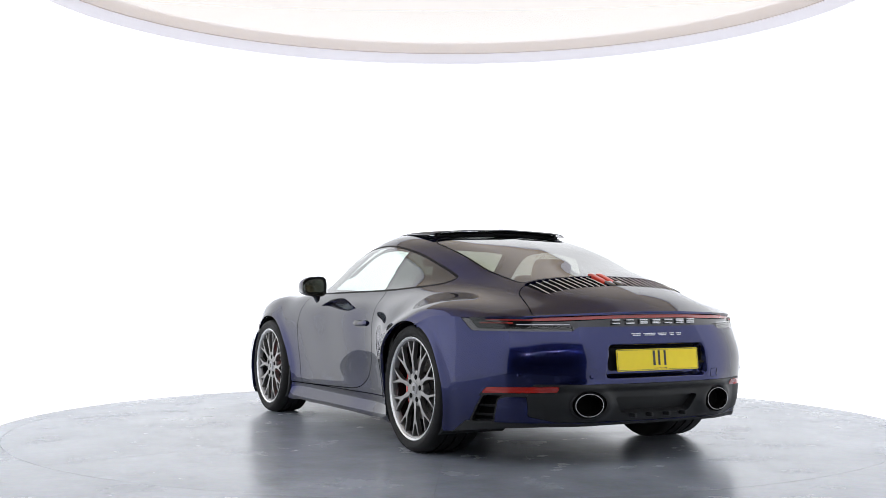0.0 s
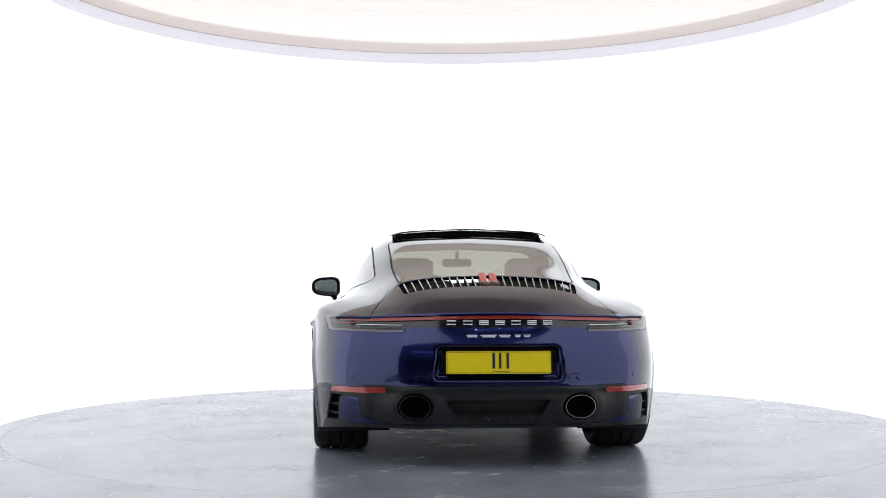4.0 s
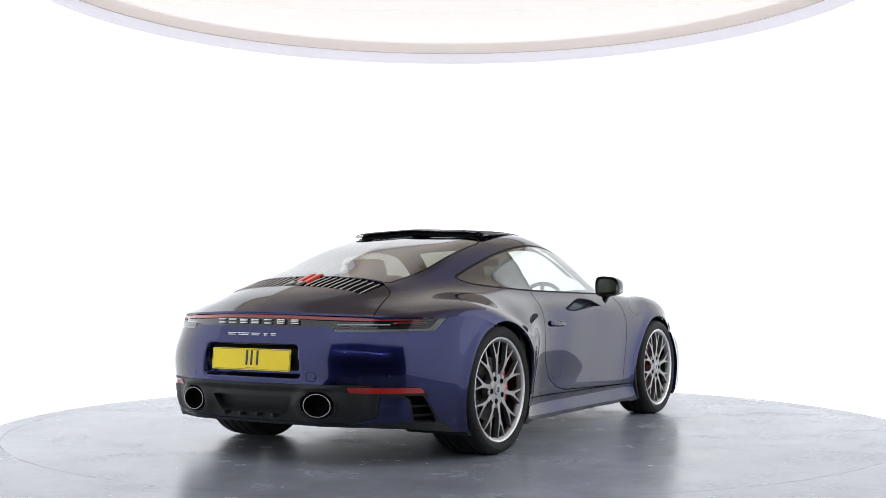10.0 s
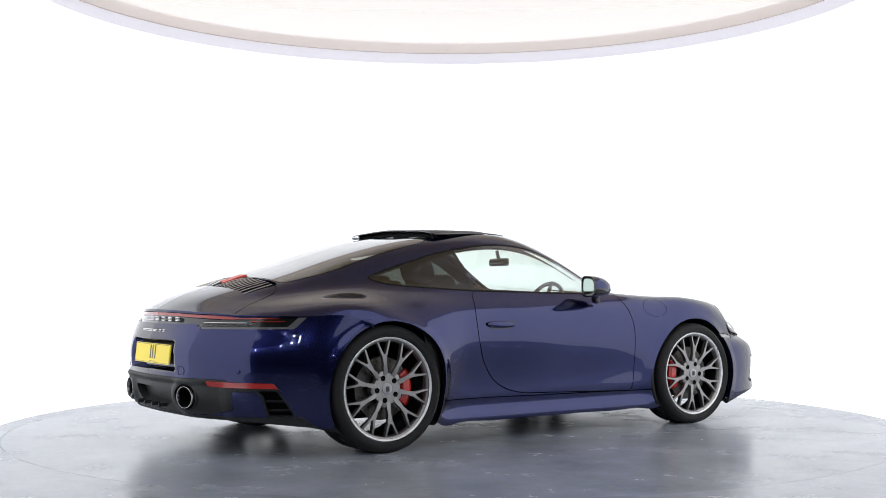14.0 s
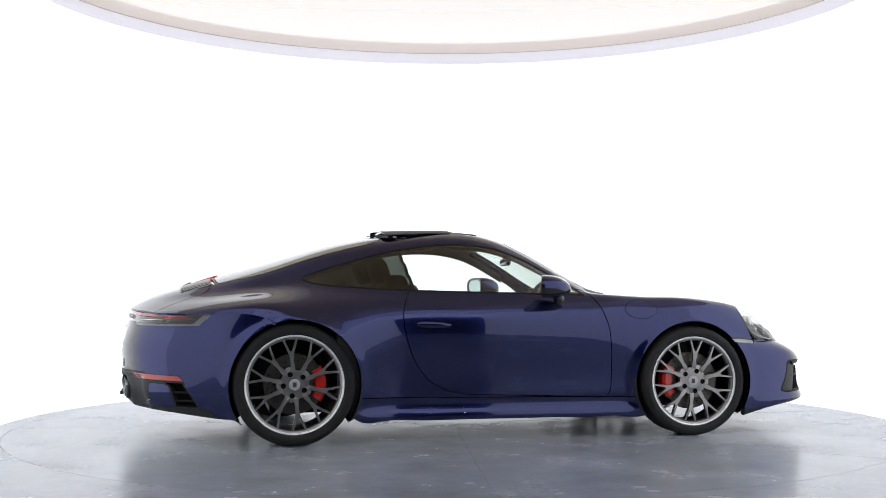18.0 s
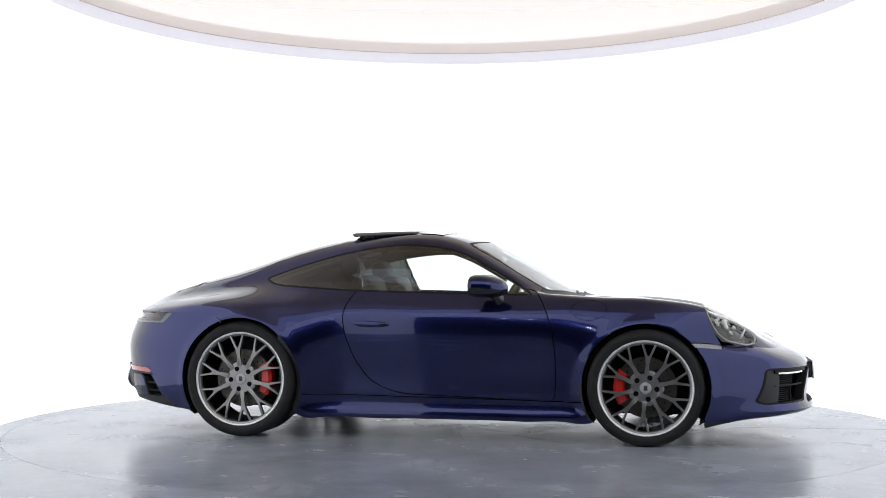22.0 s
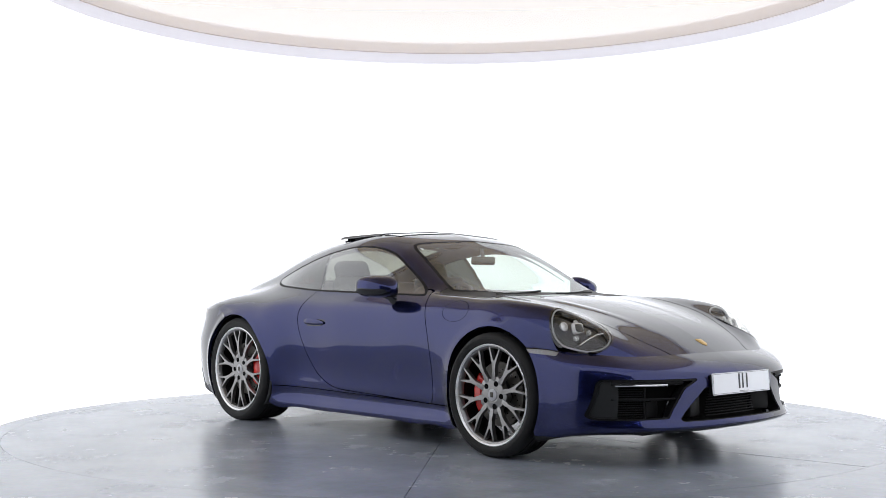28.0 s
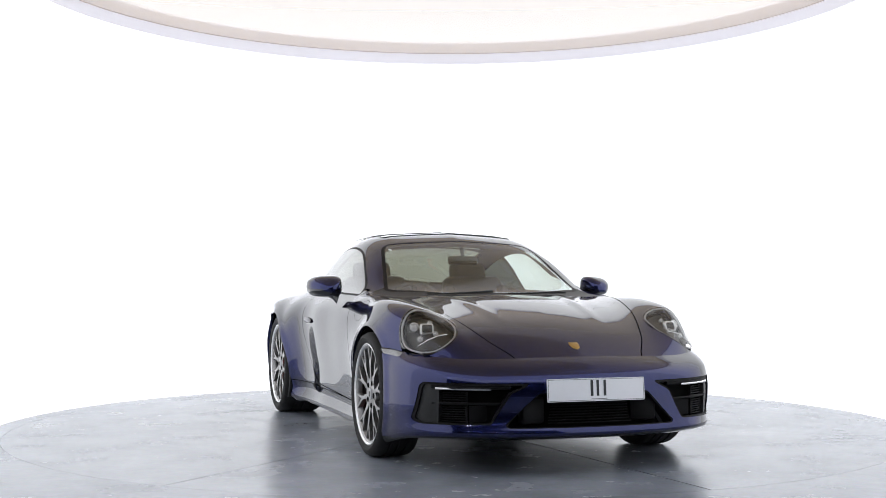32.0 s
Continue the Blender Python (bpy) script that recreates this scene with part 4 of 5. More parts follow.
INSERT = rounded([(-.665, .424), (-.690, .362), (-.676, .262), (-.545, .231), (.545, .231), (.676, .262), (.690, .362), (.665, .424)], .012)
insert, rear = take(rear, lambda v: np.maximum(flat(YZ, INSERT)(v), v[:, 0] + 1.9), .001)
_, insert = insert.cut(np.hypot((np.abs(insert.v[:, 1]) - .412) / .094, (insert.v[:, 2] - .320) / .070) - 1)
RECESS = rounded([(-.265, .356), (-.215, .268), (.215, .268), (.265, .356)], .02)
recess, insert = insert.cut(flat(YZ, RECESS)(insert.v))
skirt, rear = take(rear, lambda v: v[:, 2] - (.226 - .6 * np.clip(v[:, 0] + 1.74, 0, .3)), .001)
strap, rear = take(rear, lambda v: np.maximum(np.maximum(v[:, 2] - .3805, .360 - v[:, 2]), np.maximum(v[:, 0] + 1.855 + (v[:, 2] - .38) * 1.0, .5 - v[:, 1])), .001)
BAYIN = rounded([(-.286, .488), (.286, .488), (.278, .612), (-.278, .612)], .02)
bay_in, rear = take(rear, lambda v: np.maximum(flat(YZ, BAYIN)(v), v[:, 0] + 2.0), .001)
one(bay_in, "plate_recess", M_TRIM, "black recess behind the number plate", .004)
one(rear, "rear_bumper", M_PAINT, "blue rear bumper cover with a plate bay", .02)
one(insert, "diffuser", M_BLACK, "black rear diffuser insert", .045)
one(recess.moved(-.045), "diffuser_recess", M_BLACK, "black recessed panel of the diffuser", 0)
pair(skirt, "rear_skirt", M_BLACK, "black lower rear skirt", .02)
if strap.f:
    pair(strap, "reflector_strap", M_BLACK, "black strip under the reflector", .01)
for sgn in (1, -1):
    for y, z in ((.40, .462), (.72, .468)):
        bm = bmesh.new()
        x = rear_x(y, z)
        yaw = math.atan2(sgn * y * .55, 1.0)
        lathe(bm, [(.0115, -.004), (.0115, .0008), (.0100, .0014), (.0005, .0014)], 20, Matrix.Translation((x, sgn * y, z)) @ Matrix.Rotation(radians(90) - (yaw if y < .6 else sgn * radians(48)), 4, "Z"))
        seat_on_car(part("parking_sensor", bm, M_PAINT, CAR, "round blue parking sensor", angle=50))
# recessed panel and fins of the diffuser
for y in (-.16, -.055, .055, .16):
    bm = bmesh.new()
    box(bm, (-2.222, y, .262), (.05, .014, .022), None, .004)
    seat_on_car(part("diffuser_fin", bm, M_BLACK, CAR))
for sgn in (1, -1):
    bm = bmesh.new()
    prof = [(1.0, -.10), (1.0, 0), (.985, .006), (.94, .006), (.90, -.004), (.88, -.10), (.02, -.12)]
    mm = Matrix.Translation((-2.198, sgn * .412, .320)) @ Matrix.Rotation(radians(90 - 8 * sgn), 4, "Z") @ Matrix.Diagonal((.080, 1, .059, 1))
    lathe(bm, [(r, y) for r, y in prof], 40, mm)
    bore = bmesh.new()
    lathe(bore, [(.885, -.012), (.87, -.06), (.01, -.07)], 32, mm)
    ex = seat_on_car(part("tailpipe", bm, M_EXH, CAR, "dark oval sports exhaust pipe", angle=60))
    bm = bmesh.new()
    mm = Matrix.Translation((-2.186, sgn * .412, .320)) @ Matrix.Rotation(radians(90 - 8 * sgn), 4, "Z") @ Matrix.Diagonal((.098, 1, .073, 1))
    lathe(bm, [(1.00, -.03), (.99, .003), (.93, .006), (.86, -.002), (.81, -.05)], 40, mm)
    part("surround", bm, M_BLACK, ex, "black pipe surround", angle=60)
    part("pipe_bore", bore, M_VOID, ex, "near-black inside of the pipe")
# lip of the lid over the lamps
bm = bmesh.new()
lip = [Vector((p[0] + .004, p[1], p[2] - .005)) for p in skin[-1, ::4]]
tube(bm, lip + [Vector((p.x, -p.y, p.z)) for p in lip[::-1][1:]], .006, 8)
seat_on_car(part("lid_lip", bm, M_PAINT, CAR, "blue edge of the engine lid"))

# ---- louvres and third brake lamp ----
def louvre_fin(y):
    """A black upright fin with a bright top edge."""
    bm = bmesh.new()
    xs, w = np.linspace(-1.703, -1.876, 6), .0024
    top = [Vector((x, y * (1 - .05 * (-1.700 - x) / .17), top_z(x, y) - .002)) for x in xs]
    vs = [[bm.verts.new(p + Vector((0, o, dz))) for p in top for o in (-w, w)] for dz in (0, -.030)]
    for i in range(len(xs) - 1):
        a, b = vs
        bm.faces.new((a[2 * i], a[2 * i + 1], a[2 * i + 3], a[2 * i + 2]))
        bm.faces.new((a[2 * i], a[2 * i + 2], b[2 * i + 2], b[2 * i]))
        bm.faces.new((a[2 * i + 1], b[2 * i + 1], b[2 * i + 3], a[2 * i + 3]))
    bm.faces.new((vs[0][0], vs[1][0], vs[1][1], vs[0][1]))
    bm.faces.new((vs[0][-2], vs[0][-1], vs[1][-1], vs[1][-2]))
    fin = seat_on_car(part("louvre_fin", bm, M_TRIM, CAR, "black louvre fin with a bright edge", smooth=False))
    bm = bmesh.new()
    tube(bm, [p + Vector((0, 0, .001)) for p in top] + [top[-1] + Vector((-.002, 0, -.012))], .0026, 6)
    part("fin_edge", bm, M_FINEDGE, fin, "thin silver edge of the fin")


for y in np.linspace(.082, .450, 10):
    louvre_fin(y)
    louvre_fin(-y)
for y in (-.027, .027):
    xs = np.linspace(-1.664, -1.815, 8)
    bm = bmesh.new()
    rows = []
    for k, x in enumerate(xs):
        h = .007 - .006 * (k / 7) ** 2
        z = top_z(x, 0)
        rows.append([bm.verts.new((x, y + o, z + q)) for o, q in ((-.018, -.03), (-.018, h - .003), (-.012, h), (.012, h), (.018, h - .003), (.018, -.03))])
    for p, q in zip(rows, rows[1:]):
        for j in range(5):
            bm.faces.new((p[j], p[j + 1], q[j + 1], q[j]))
    bm.faces.new(rows[0])
    bm.faces.new(rows[-1])
    lamp = seat_on_car(part("brake_lamp", bm, M_RED, CAR, "upright red third brake lamp"))
    bm = bmesh.new()
    box(bm, (-1.664, y, top_z(-1.660, 0) + .003), (.012, .034, .014), Matrix.Rotation(.42, 4, "Y"), .006, 3)
    part("lamp_tip", bm, M_FINEDGE, lamp, "silver tip of the brake lamp")
    bm = bmesh.new()
    box(bm, (-1.850, y, top_z(-1.850, 0) - .004), (.062, .042, .018), Matrix.Rotation(-.42, 4, "Y"), .004)
    part("lamp_foot", bm, M_GLOSSBLACK, lamp, "black foot of the brake lamp")

# ---- sunroof: a black glass panel tilted up at its rear edge ----
def roof_panel(x0, x1, half0, half1, lift0, lift1):
    g = np.zeros((13, 31, 3))
    for i, x in enumerate(np.linspace(x0, x1, 13)):
        for j, u in enumerate(np.linspace(-1, 1, 31)):
            k = i / 12
            y = u * (half0 + (half1 - half0) * k)
            round_off = .035 * max(0, abs(u) - .86) ** 2 / .0196 * (max(0, k - .8) / .2)
            g[i, j] = (x + round_off, y, top_z(x, y) + lift0 + (lift1 - lift0) * k ** 1.5)
    return Sheet.grid(g)


fixed = roof_panel(-.050, -.219, .445, .468, .0008, .0008)
seat_on_car(fixed.make("roof_glass", M_ROOFGLASS, CAR, "black fixed glass panel of the roof", .004))
pan = roof_panel(-.222, -.655, .468, .495, .001, .033)
sun = seat_on_car(pan.make("sunroof", M_ROOFGLASS, CAR, "black glass sunroof panel tilted up", .006))
pan.moved(-.006).make("sunroof_lining", M_INTERIOR, sun, "dark underside of the sunroof", 0)
bm = bmesh.new()
rear_edge = [Vector((-.610, y, top_z(-.610, y) + .003)) for y in np.linspace(-.46, .46, 17)]
tube(bm, rear_edge, .007, 8)
part("sunroof_seal", bm, M_TRIM, sun, "black seal along the roof opening")
g = np.zeros((2, 17, 3))
for j, y in enumerate(np.linspace(-.455, .455, 17)):
    g[0, j] = (-.585, y, top_z(-.585, y) + .001)
    g[1, j] = (-.600, y, top_z(-.600, y) + .022)
Sheet.grid(g).make("deflector_mesh", M_TRIM, sun, "dark net under the raised panel", 0)
for sgn in (-1, 1):
    bm = bmesh.new()
    rows = []
    for k in range(9):
        x, y = -.225 - .28 * k / 8, sgn * .462
        z, up = top_z(x, y), .029 * ((-.222 - x) / .433) ** 1.5
        rows.append([bm.verts.new(q) for q in ((x, y, z + up), (x, y, z - .004), (x, y * .97, z - .004), (x, y * .97, z + up))])
    for p, q in zip(rows, rows[1:]):
        for j in range(4):
            bm.faces.new((p[j], p[(j + 1) % 4], q[(j + 1) % 4], q[j]))
    part("side_seal", bm, M_TRIM, sun, "black side seal of the sunroof")
    bm = bmesh.new()
    y = sgn * .43
    tube(bm, [Vector((-.42, y, top_z(-.42, y) - .002)), Vector((-.590, y, top_z(-.590, y) + .020))], .006, 8)
    box(bm, (-.596, y, top_z(-.596, y) + .012), (.022, .016, .026), None, .004)
    part("sunroof_arm", bm, M_BLACK, sun, "black lifting arm")
# ---- door mirrors, handles ----
for sgn in (1, -1):
    n, mring = 22, []
    bm = bmesh.new()
    # shell: rings across, from the open glass side (rear) to the rounded front
    secs = [(.248, 1.0, 0), (.258, 1.03, 0), (.275, 1.04, .001), (.320, .99, 0), (.362, .87, -.004), (.396, .66, -.009), (.420, .37, -.013), (.428, .05, -.015)]
    rings = []
    for x, sc, dz in secs:
        row = []
        for k in range(n):
            a = 2 * math.pi * k / n
            cy, cz = math.cos(a), math.sin(a)
            e = .62
            yy = math.copysign(abs(cy) ** e, cy) * .096 * sc
            zz = math.copysign(abs(cz) ** e, cz) * .064 * sc * (1 - .18 * cy)
            row.append(bm.verts.new((x - yy * .32, sgn * (.918 + yy), .918 + dz + zz)))
        rings.append(row)
    for p, q in zip(rings, rings[1:]):
        for k in range(n):
            bm.faces.new((p[k], p[(k + 1) % n], q[(k + 1) % n], q[k]))
    bm.faces.new(rings[-1])
    low_bm = bmesh.new()
    lows = []
    for (x, sc, dz) in secs[1:-1]:
        row = []
        for k in range(11):
            a = math.pi * (1.03 + .94 * k / 10)
            cy, cz = math.cos(a), math.sin(a)
            yy = math.copysign(abs(cy) ** .62, cy) * .0975 * sc
            zz = math.copysign(abs(cz) ** .62, cz) * .0655 * sc * (1 - .18 * cy)
            row.append(low_bm.verts.new((x - yy * .32, sgn * (.918 + yy), .918 + dz + zz)))
        lows.append(row)
    for p, q in zip(lows, lows[1:]):
        for k in range(10):
            low_bm.faces.new((p[k], p[k + 1], q[k + 1], q[k]))
    mir = seat_on_car(part("door_mirror", bm, M_PAINT, CAR, "blue door mirror shell", angle=60))
    bm = bmesh.new()
    pts = []
    for k in range(n):
        a = 2 * math.pi * k / n
        cy, cz = math.cos(a), math.sin(a)
        yy = math.copysign(abs(cy) ** .62, cy) * .076
        zz = math.copysign(abs(cz) ** .62, cz) * .048 * (1 - .18 * cy)
        pts.append(bm.verts.new((.2505 - yy * .32, sgn * (.918 + yy), .918 + zz)))
    bm.faces.new(pts)
    part("mirror_base", low_bm, M_GLOSSBLACK, mir, "gloss black lower mirror shell", angle=60)
    part("mirror_glass", bm, M_MIRROR, mir, "mirror glass", smooth=False)
    bm = bmesh.new()
    rows = []
    for x, sc in ((.2515, .77), (.246, .955), (.246, 1.02), (.258, 1.040)):
        row = []
        for k in range(n):
            a = 2 * math.pi * k / n
            cy, cz = math.cos(a), math.sin(a)
            yy = math.copysign(abs(cy) ** .62, cy) * .096 * sc
            zz = math.copysign(abs(cz) ** .62, cz) * .064 * sc * (1 - .18 * cy)
            row.append(bm.verts.new((x - yy * .32, sgn * (.918 + yy), .918 + zz)))
        rows.append(row)
    for p, q in zip(rows, rows[1:]):
        for k in range(n):
            bm.faces.new((p[k], p[(k + 1) % n], q[(k + 1) % n], q[k]))
    part("mirror_rim", bm, M_GLOSSBLACK, mir, "black rim round the mirror glass", angle=60)
    bm = bmesh.new()
    tube(bm, [Vector((.335, sgn * .905, .880)), Vector((.352, sgn * .875, .862)), Vector((.372, sgn * .830, .838))], [.034, .026, .034], 12)
    bmesh.ops.scale(bm, vec=(1, .55, 1), verts=bm.verts, space=Matrix.Translation((0, -sgn * .875, 0)))
    part("mirror_foot", bm, M_GLOSSBLACK, mir, "gloss black mirror foot")
    bm = bmesh.new()
    pts = [Vector((x, sgn * (side_y(x, .690) + .016), .690 - .004 * ((x + .41) / .1))) for x in np.linspace(-.508, -.300, 9)]
    tube(bm, pts, [.008, .018, .020, .020, .020, .019, .017, .013, .006], 10)
    bmesh.ops.scale(bm, vec=(1, .5, 1), verts=bm.verts, space=Matrix.Translation((0, -sgn * .868, 0)))
    seat_on_car(part("door_handle", bm, M_PAINT, CAR, "blue flush door handle"))
    bm = bmesh.new()
    slab(bm, rounded([(-.515, .664), (-.340, .664), (-.295, .684), (-.295, .708), (-.515, .708)], .008), Matrix(((1, 0, 0, 0), (0, 0, sgn, sgn * (side_y(-.4, .686) - .0165)), (0, 1, 0, 0), (0, 0, 0, 1))), .018)
    seat_on_car(part("handle_recess", bm, M_GLOSSBLACK, CAR, "dark grip recess under the handle", smooth=False))


# ---- wheels ----
def wheel(x, z, R, width, lip, y_out, sgn, caliper, turned):
    """A lattice alloy wheel with its tyre, disc and caliper; outer face towards +y before it is turned."""
    m = Matrix.Translation((x, 0, z)) @ (Matrix.Identity(4) if sgn > 0 else Matrix.Rotation(math.pi, 4, "Z"))

    def done(ob, root=None):
        ob.matrix_basis = m if root is None else Matrix.Identity(4)
        if root is None:
            ob.matrix_basis = Matrix.Translation(OFF) @ m
        return ob
    y1, y0 = y_out, y_out - width
    bm = bmesh.new()
    lathe(bm, [(lip - .004, y1 - .022), (lip - .014, y1 - .030), (lip - .022, y1 - .060), (lip - .026, y0 + .03), (lip - .006, y0 + .01)], 72)
    rim = done(part("wheel", bm, M_BARREL, CAR, "dark grey lattice alloy wheel", angle=50))
    bm = bmesh.new()
    lathe(bm, [(lip - .002, y1 - .023), (lip + .004, y1 - .017), (lip + .005, y1 - .011), (lip + .001, y1 - .008), (lip - .006, y1 - .011), (lip - .009, y1 - .022)], 96)
    part("rim_lip", bm, M_LIP, rim, "bright machined rim lip", angle=60)
    bm = bmesh.new()
    lathe(bm, [(lip - .005, y1 - .016), (lip - .014, y1 - .019), (lip - .020, y1 - .024), (lip - .024, y1 - .048)], 96)
    part("rim_ring", bm, M_RIM, rim, "grey inner rim ring", angle=60)
    bm = bmesh.new()
    prof = [(lip - .004, y1 - .020), (lip + .006, y1 - .009), (lip + .022, y1 - .001), (R - .028, y1), (R - .012, y1 - .008), (R - .003, y1 - .022)]
    n = 4
    for k in range(n):
        a = y1 - .03 - (width - .06) * (k + .5) / n - (width - .06) / n * .38
        b = a + (width - .06) / n * .76
        prof += [(R, b), (R, a)] if k == n - 1 else [(R, b), (R, a), (R - .007, a - .002), (R - .007, a - (width - .06) / n * .24 + .002)]
    prof += [(R - .003, y0 + .022), (R - .012, y0 + .008), (R - .03, y0), (lip + .01, y0 + .004), (lip - .006, y0 + .012)]
    lathe(bm, prof, 96)
    part("tyre", bm, M_RUBBER, rim, "black low-profile tyre", angle=40)
    # raised band on the side wall
    bm = bmesh.new()
    lathe(bm, [(R - .034, y1 - .0005), (R - .033, y1 + .0012), (R - .0315, y1 + .0012), (R - .0305, y1 - .0005)], 96)
    part("sidewall_line", bm, M_RUBBER, rim)
    # ten forked spokes, in pairs beside the five bolts
    face = y1 - .020
    out = lip - .012
    flat_on = Matrix(((1, 0, 0, 0), (0, 0, 1, 0), (0, -1, 0, 0), (0, 0, 0, 1)))

    def dish(bm, deep):
        for v in bm.verts:
            r = math.hypot(v.co.x, v.co.z)
            v.co.y -= deep * (1 - min(1, max(0, (r - .05) / (out - .05)))) ** 2

    t, f = radians(8.8), out * .605
    ex, ey = out * math.cos(t), out * math.sin(t)
    d = math.atan2(ey, ex - f)
    nx, ny = -math.sin(d) * .0058, math.cos(d) * .0058
    half = [(.074, .0160), (.096, .0104), (f * .86, .0092), (f - .004, .0096), (f + .012, .0096 + .016 * math.tan(d) * .62), (ex + nx, ey + ny)]
    inner = [(ex - nx + .003, ey - ny), (f + .034, .034 * math.tan(d) - .0070 / math.cos(d) * .86), (f + .0200, 0)]
    ol = [(p, -q) for p, q in half] + [(p, -q) for p, q in inner] + [(p, q) for p, q in inner[:-1][::-1]] + half[::-1]
    bm = bmesh.new()
    slab(bm, ol, Matrix.Translation((0, face - .026, 0)) @ flat_on, .026, .0034)
    dish(bm, .012)
    spoke = part("spoke", bm, M_RIM, rim, "forked wheel spoke", angle=30)
    for k in range(10):
        s = spoke if k == 0 else spoke.copy()
        if k:
            scene.collection.objects.link(s)
            s.parent = rim
        s.matrix_basis = Matrix.Rotation(-radians(turned + 18 + 36 * k), 4, "Y")
    bm = bmesh.new()
    hubf = face - .010
    shape = []
    for k in range(60):
        a = 2 * math.pi * k / 60
        r = .0925 + .0125 * math.cos(5 * (a - radians(turned)))
        shape.append((r * math.cos(a), r * math.sin(a)))
    slab(bm, shape, Matrix.Translation((0, hubf - .040, 0)) @ Matrix(((1, 0, 0, 0), (0, 0, 1, 0), (0, 1, 0, 0), (0, 0, 0, 1))), .040, .005)
    lathe(bm, [(.050, hubf - .004), (.046, hubf + .001), (.036, hubf + .001), (.034, hubf - .004)], 40)
    part("hub", bm, M_RIM, rim, "grey wheel hub", angle=40)
    bm = bmesh.new()
    lathe(bm, [(.034, hubf - .004), (.032, hubf + .004), (.020, hubf + .007), (.0005, hubf + .0075)], 32)
    part("centre_cap", bm, M_LAMPEND, rim, "silver centre cap", angle=60)
    bm = bmesh.new()
    box(bm, (0, hubf + .0078, 0), (.022, .002, .028), None, .0008)
    part("cap_badge", bm, M_STEEL, rim, "small plain badge on the cap")
    for k in range(5):
        a = 2 * math.pi * k / 5 + radians(turned)
        bm = bmesh.new()
        mm = Matrix.Translation((.064 * math.cos(a), hubf - .002, .064 * math.sin(a)))
        lathe(bm, [(.0150, -.004), (.0150, .0040), (.0125, .0046), (.0100, .0026), (.0005, .0026)], 14, mm)
        part("wheel_bolt", bm, M_VOID, rim, "black wheel bolt", angle=50)
    bm = bmesh.new()
    dr = .175
    lathe(bm, [(.09, y1 - .085), (dr, y1 - .085), (dr + .002, y1 - .100), (dr, y1 - .118), (.09, y1 - .118)], 64)
    disc = part("brake_disc", bm, M_STEEL, rim, "drilled steel brake disc", angle=40)
    dot = None
    for k in range(36):
        a, r = 2 * math.pi * k / 36, .115 + .02 * (k % 3)
        if dot is None:
            bm = bmesh.new()
            bmesh.ops.create_cone(bm, segments=8, radius1=.004, radius2=.004, depth=.002, cap_ends=True, matrix=Matrix.Rotation(math.pi / 2, 4, "X"))
            dot = part("drill_hole", bm, M_GLOSSBLACK, rim, smooth=False)
            q = dot
        else:
            q = dot.copy()
            scene.collection.objects.link(q)
        q.location = (r * math.cos(a), y1 - .0845, r * math.sin(a))
    bm = bmesh.new()
    c = caliper * sgn
    ang0, ang1 = -34, 34
    rows = []
    for q in np.linspace(ang0, ang1, 11):
        a = radians(q) if c > 0 else math.pi - radians(q)
        row = []
        for r, y in ((.118, y1 - .072), (.128, y1 - .060), (.168, y1 - .058), (.186, y1 - .070), (.188, y1 - .130), (.118, y1 - .130)):
            row.append(bm.verts.new((r * math.cos(a), y - .006 * abs(q / 34) ** 3, r * math.sin(a))))
        rows.append(row)
    for p, q in zip(rows, rows[1:]):
        for j in range(6):
            bm.faces.new((p[j], p[(j + 1) % 6], q[(j + 1) % 6], q[j]))
    bm.faces.new(rows[0])
    bm.faces.new(rows[-1])
    part("brake_caliper", bm, M_CALIPER, rim, "red brake caliper")
    # back of the wheel well side
    bm = bmesh.new()
    lathe(bm, [(.0005, y1 - .13), (.10, y1 - .13), (.12, y0), (.0005, y0)], 24)
    part("hub_carrier", bm, M_BLACK, rim, "dark hub carrier")


for sgn in (1, -1):
    wheel(FX, FZ, FR, .235, .269, .903, sgn, -1, 41 if sgn < 0 else 20)
    wheel(RX, RZ, RR, .300, .282, .934, sgn, 1, 66 if sgn < 0 else 30)
    for x, z, r, lip_y in ((FX, FZ, ARCH_F + .012, .872), (RX + .005, RZ - .005, ARCH_R + .012, .912)):
        bm = bmesh.new()
        rows = []
        for k in range(33):
            a = radians(-38 + 256 * k / 32)
            rows.append([bm.verts.new((x + q * math.cos(a), sgn * y, max(.13, z + q * math.sin(a)))) for q, y in ((r - .012, lip_y), (r, lip_y - .006), (r + .006, .52), (.10, .50))])
        for p, q in zip(rows, rows[1:]):
            for j in range(3):
                bm.faces.new((p[j], p[j + 1], q[j + 1], q[j]))
        seat_on_car(part("arch_liner", bm, M_BLACK, CAR, "black wheel arch liner"))

# underbody
bm = bmesh.new()
box(bm, (.30, 0, .175), (3.30, 1.02, .05), None, .01)
box(bm, (0, 0, .160), (1.62, 1.56, .05), None, .01)
box(bm, (-1.66, 0, .285), (.70, 1.10, .05), None, .01)
seat_on_car(part("underbody", bm, M_BLACK, CAR, "black floor pan"))
bm = bmesh.new()
box(bm, (-1.92, 0, .262), (.30, .70, .07), None, .03)
seat_on_car(part("silencer", bm, M_BLACK, CAR, "steel exhaust silencer"))

